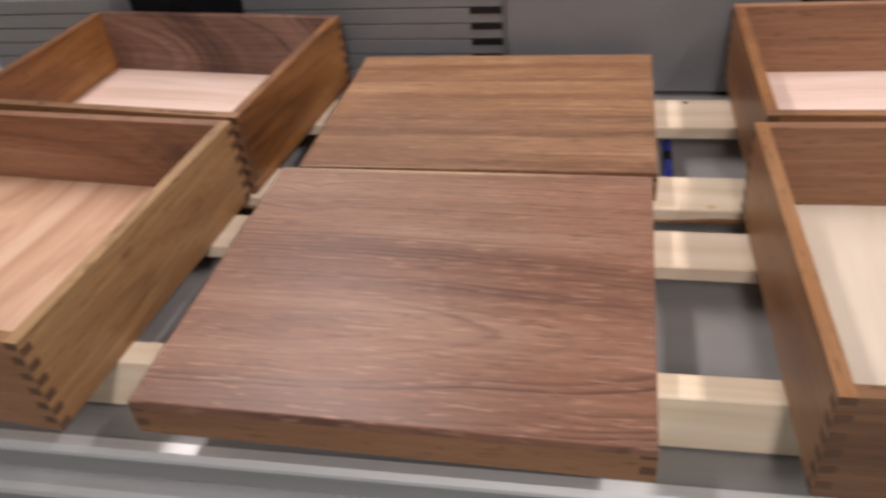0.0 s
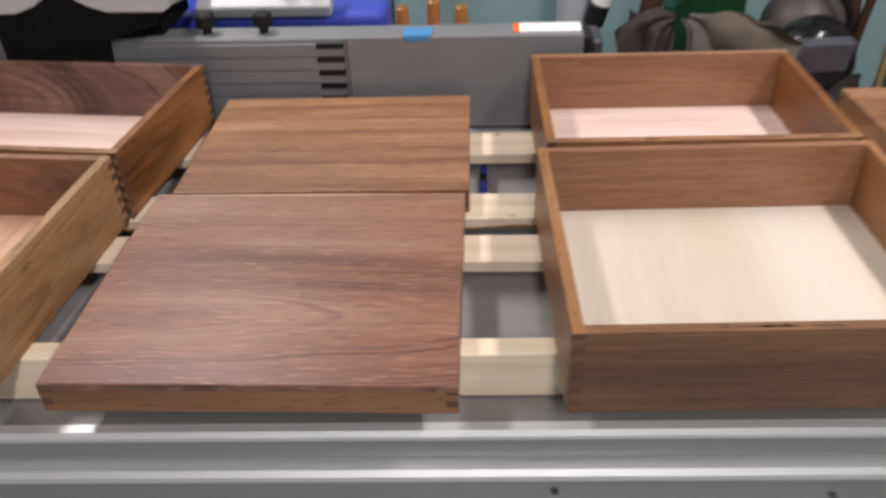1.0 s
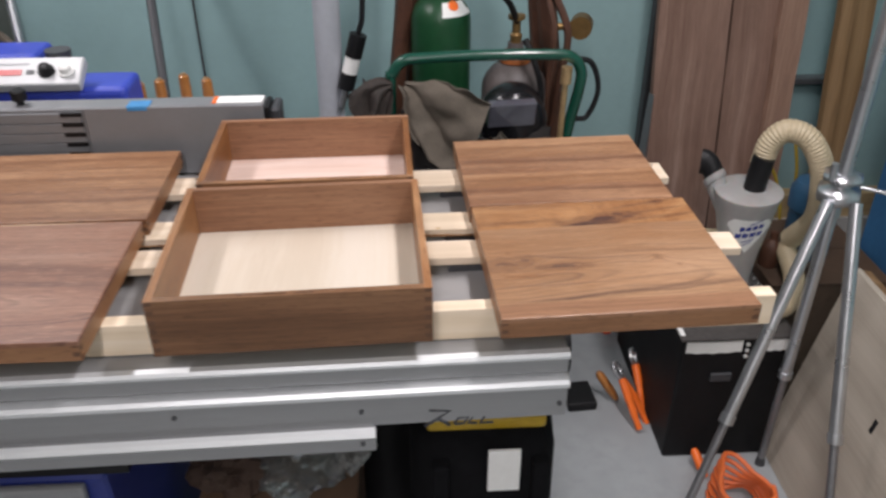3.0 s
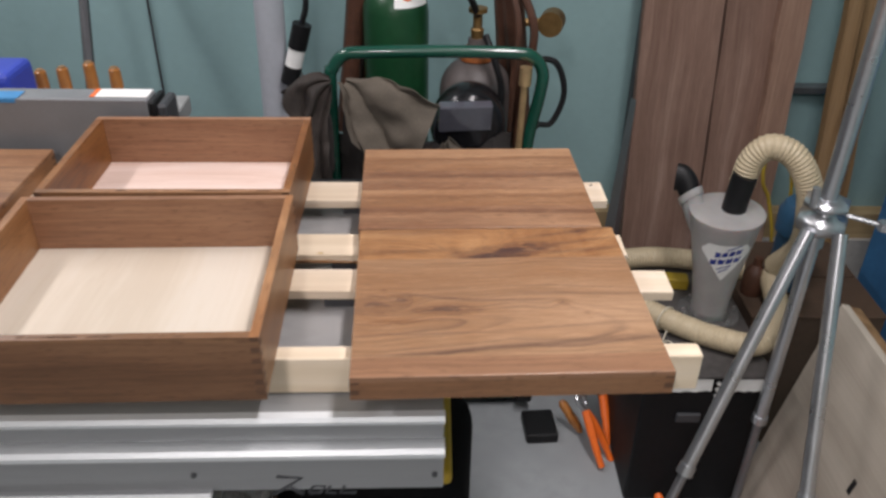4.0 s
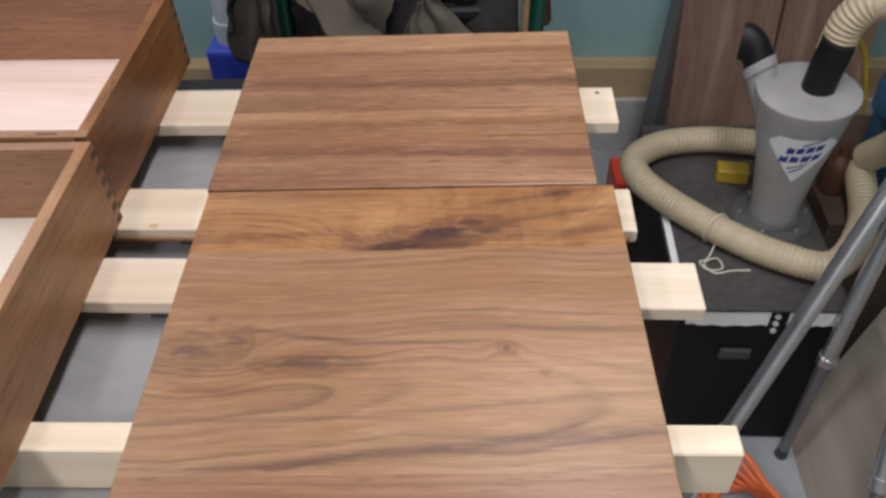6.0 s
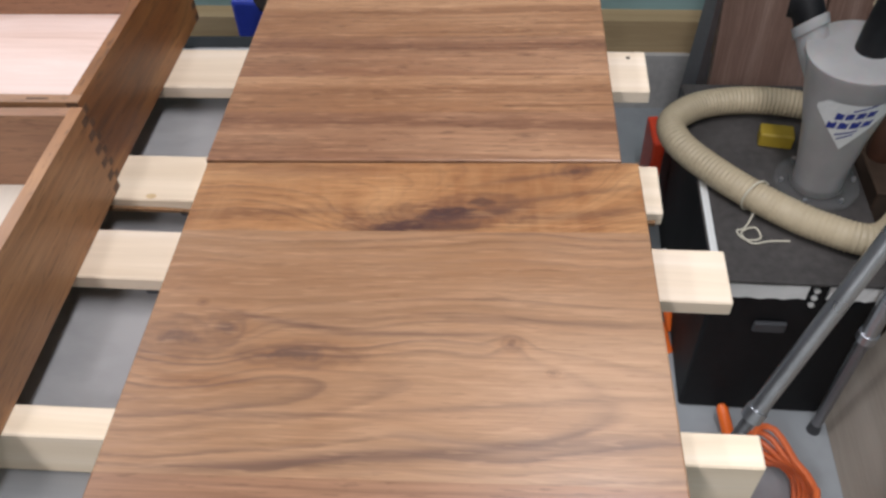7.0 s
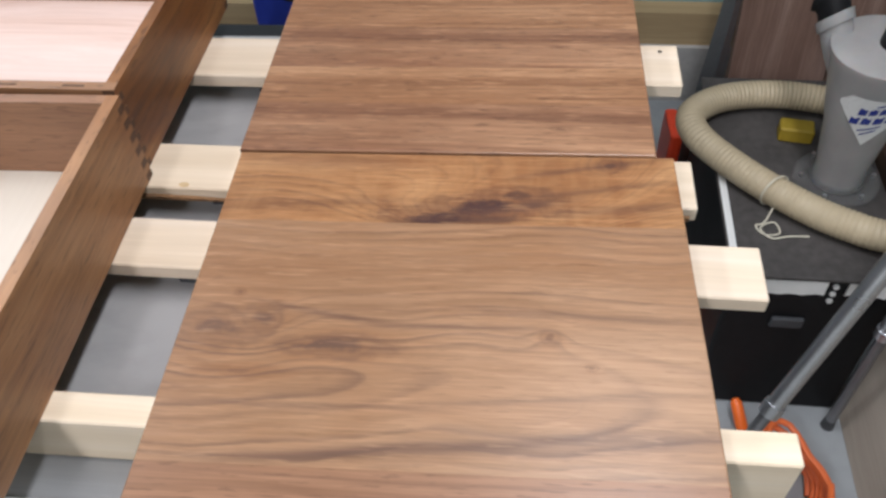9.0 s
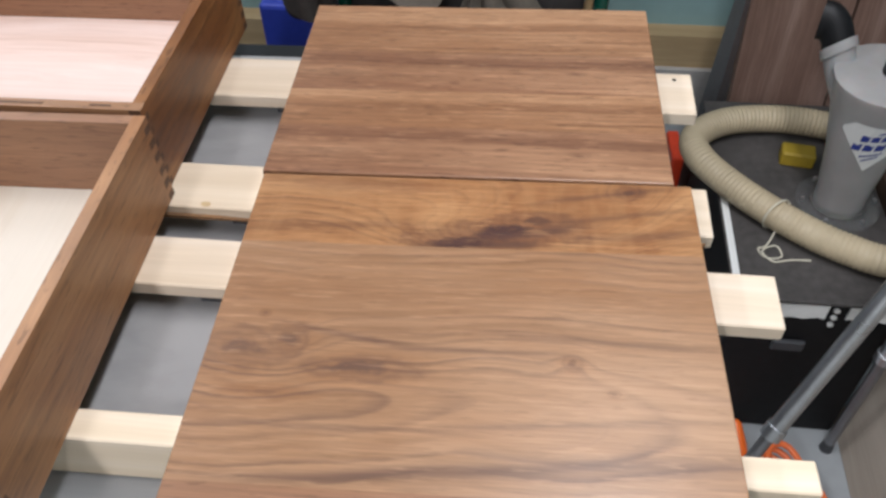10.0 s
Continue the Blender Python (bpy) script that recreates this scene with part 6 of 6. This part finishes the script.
def fan_cloth(name, label, category, anchor, rim, folds, depth, mat, seed):
    """A cloth hung from one point, its folds fanning out to a rim line."""
    bm = bmesh.new()
    A, edge = Vector(anchor), spline(rim, 12)
    rows, grid = 22, []
    for j in range(rows + 1):
        s = 0.08 + 0.92 * j / rows
        row = []
        for i, P in enumerate(edge):
            u = i / (len(edge) - 1)
            p = A.lerp(P, s)
            ridge = abs(math.sin(math.pi * folds * u + 0.6 * math.sin(5 * s + seed))) ** 0.6
            p += Vector((0, -depth * (0.25 + s) * (ridge - 0.35), 0.03 * math.sin(math.pi * s) * (1 - 0.6 * u)))
            p += noise.noise_vector(p * 16.0 + Vector((seed, 0, 0))) * 0.010 + noise.noise_vector(p * 28.0 + Vector((0, seed, 0))) * 0.007
            row.append(bm.verts.new(p))
        grid.append(row)
    skin(bm, grid, 0.005)
    return solo(name, bm, mat, label, category, smooth=True)


fan_cloth("canvas_jacket", "grey-brown canvas work jacket draped over the cart", "jacket", (0.275, 1.065, 0.93), [(0.496, 1.0, 0.891), (0.472, 1.0, 0.841), (0.431, 1.0, 0.746), (0.363, 1.0, 0.758), (0.309, 1.0, 0.82)], 2.3, 0.024, CANVAS, 1.0)
fan_cloth("canvas_flap", "folded flap of canvas hanging from the cart", "cloth", (0.51, 0.985, 0.835), [(0.62, 1.03, 0.68), (0.56, 1.0, 0.60), (0.47, 0.98, 0.60), (0.42, 0.98, 0.62)], 3.5, 0.02, CANVAS, 4.0)
crumple("dark_cloth_bundle", (0.10, 0.05, 0.09), 11.0, LEATHER, "bundle of dark greasy cloth stuffed behind the jacket", pose(0.33, 1.11, 0.62))
drape("dark_cloth", "dark grey dusty cloth bundled on the cart", "cloth", [(0.28, 1.08, 0.86), (0.45, 1.07, 0.80), (0.66, 1.10, 0.78)], [(0.27, 1.03, 0.50), (0.45, 1.01, 0.48), (0.67, 1.04, 0.50)], 4.0, 0.03, LEATHER, 7.0)
drape("leather_apron", "dark leather apron hanging off the cart frame", "apron", [(0.185, 1.10, 0.93), (0.22, 1.06, 0.92), (0.265, 1.05, 0.93)], [(0.155, 1.10, 0.70), (0.205, 1.05, 0.66), (0.26, 1.04, 0.64)], 1.4, 0.03, LEATHER, 2.0)
fan_cloth("leather_rag", "dark greasy leather rag hung from the cart handle", "rag", (0.268, 1.045, 0.945), [(0.165, 1.05, 0.905), (0.172, 1.03, 0.870), (0.205, 1.00, 0.845), (0.200, 1.00, 0.790), (0.178, 1.01, 0.735), (0.225, 0.99, 0.720), (0.262, 1.00, 0.740)], 3.4, 0.022, LEATHER_WORN, 5.0)

# things on the left behind the saw unit
saw = thing("mitre_saw", "dull grey cast mitre saw head behind the saw unit", "saw")
CAST = plain("grey_cast_metal", (0.22, 0.225, 0.23), 0.5, 0.3, dirt=0.3)
bm = bmesh.new()
plate(bm, [(-0.745, 0.80), (-0.742, 1.075), (-0.775, 1.30), (-0.76, 1.42), (-0.70, 1.42), (-0.705, 1.16), (-0.712, 1.105), (-0.710, 1.082), (-0.648, 1.080), (-0.645, 0.80)], 0.955, 0.985)
part("body", bm, CAST, saw)
bm = bmesh.new()
plate(bm, [(-0.648, 0.80), (-0.650, 1.20), (-0.665, 1.42), (-0.620, 1.42), (-0.608, 1.25), (-0.628, 1.08), (-0.628, 0.80)], 0.945, 0.995)
part("arm", bm, CAST, saw)
bm = bmesh.new()
plate(bm, [(-0.706, 1.103), (-0.702, 1.16), (-0.699, 1.42), (-0.664, 1.42), (-0.652, 1.20), (-0.650, 1.103)], 0.962, 0.98)
part("bridge", bm, DARK_GREY, saw, "dark bridge between the arms")
bm = bmesh.new()
add_cyl(bm, (-0.622, 0.985, 1.205), (-0.590, 0.985, 1.205), 0.062, seg=24)
part("motor_cover", bm, DARK_GREY, saw, smooth=True)
bm = bmesh.new()
add_lathe(bm, [(0.0, 0.0), (0.018, 0.002), (0.020, 0.010), (0.014, 0.018)], 18, (0, 0, 0))
bmesh.ops.transform(bm, matrix=Matrix.Translation((-0.705, 0.937, 1.142)) @ Matrix.Rotation(radians(-90), 4, "X"), verts=bm.verts)
part("boss", bm, STEEL, saw, "pale round boss", smooth=True)
bm = bmesh.new()
add_cyl(bm, (-0.628, 0.97, 1.108), (-0.595, 0.965, 1.112), 0.009, seg=12)
add_cyl(bm, (-0.595, 0.965, 1.112), (-0.583, 0.963, 1.113), 0.016, seg=12)
part("knob", bm, DARK_GREY, saw, smooth=True)
bm = bmesh.new()
add_tube(bm, spline([(-0.615, 0.985, 1.10), (-0.575, 0.98, 1.095), (-0.545, 0.97, 1.075), (-0.525, 0.96, 1.05)], 5), 0.010, 8)
part("cable", bm, CANVAS, saw, smooth=True)
post = thing("column_rod", "grey steel rod with a dark clamp collar", "rod")
bm = bmesh.new()
add_tube(bm, [(-0.515, 0.935, TABLE - 0.0005), (-0.517, 0.965, 1.06), (-0.530, 1.01, 1.25), (-0.545, 1.05, 1.5)], 0.009, 10)
part("rod", bm, STEEL, post, smooth=True)
bm = bmesh.new()
add_cyl(bm, (-0.5235, 0.989, 1.16), (-0.528, 1.002, 1.215), 0.016, 0.013, seg=12)
part("collar", bm, DARK_GREY, post, smooth=True)
rack = thing("wall_rack", "tan slotted rack hanging on the wall", "rack")
bm = bmesh.new()
add_box(bm, -1.22, -1.02, 1.715, 1.745, 0.75, 1.6, 0.004)
part("back_board", bm, OFFCUT, rack)
for k in range(16):
    bm = bmesh.new()
    add_box(bm, -1.13, -1.06, 1.690, 1.7145, 0.80 + 0.045 * k, 0.82 + 0.045 * k, 0.003)
    part("slat", bm, HOSE, rack)
bm = bmesh.new()
add_box(bm, -1.24, -1.205, 1.67, 1.7145, 0.70, 1.5, 0.003)
solo("spirit_level", bm, YELLOW, "yellow spirit level hanging on the wall rack", "level")
bm = bmesh.new()
add_box(bm, -0.945, -0.862, 1.690, 1.745, 0.262, 2.0, 0.004)
solo("wall_post", bm, plain("dark_green_grey_paint", (0.07, 0.085, 0.075), 0.7, dirt=0.2), "dark grey-green post standing against the wall", "post")
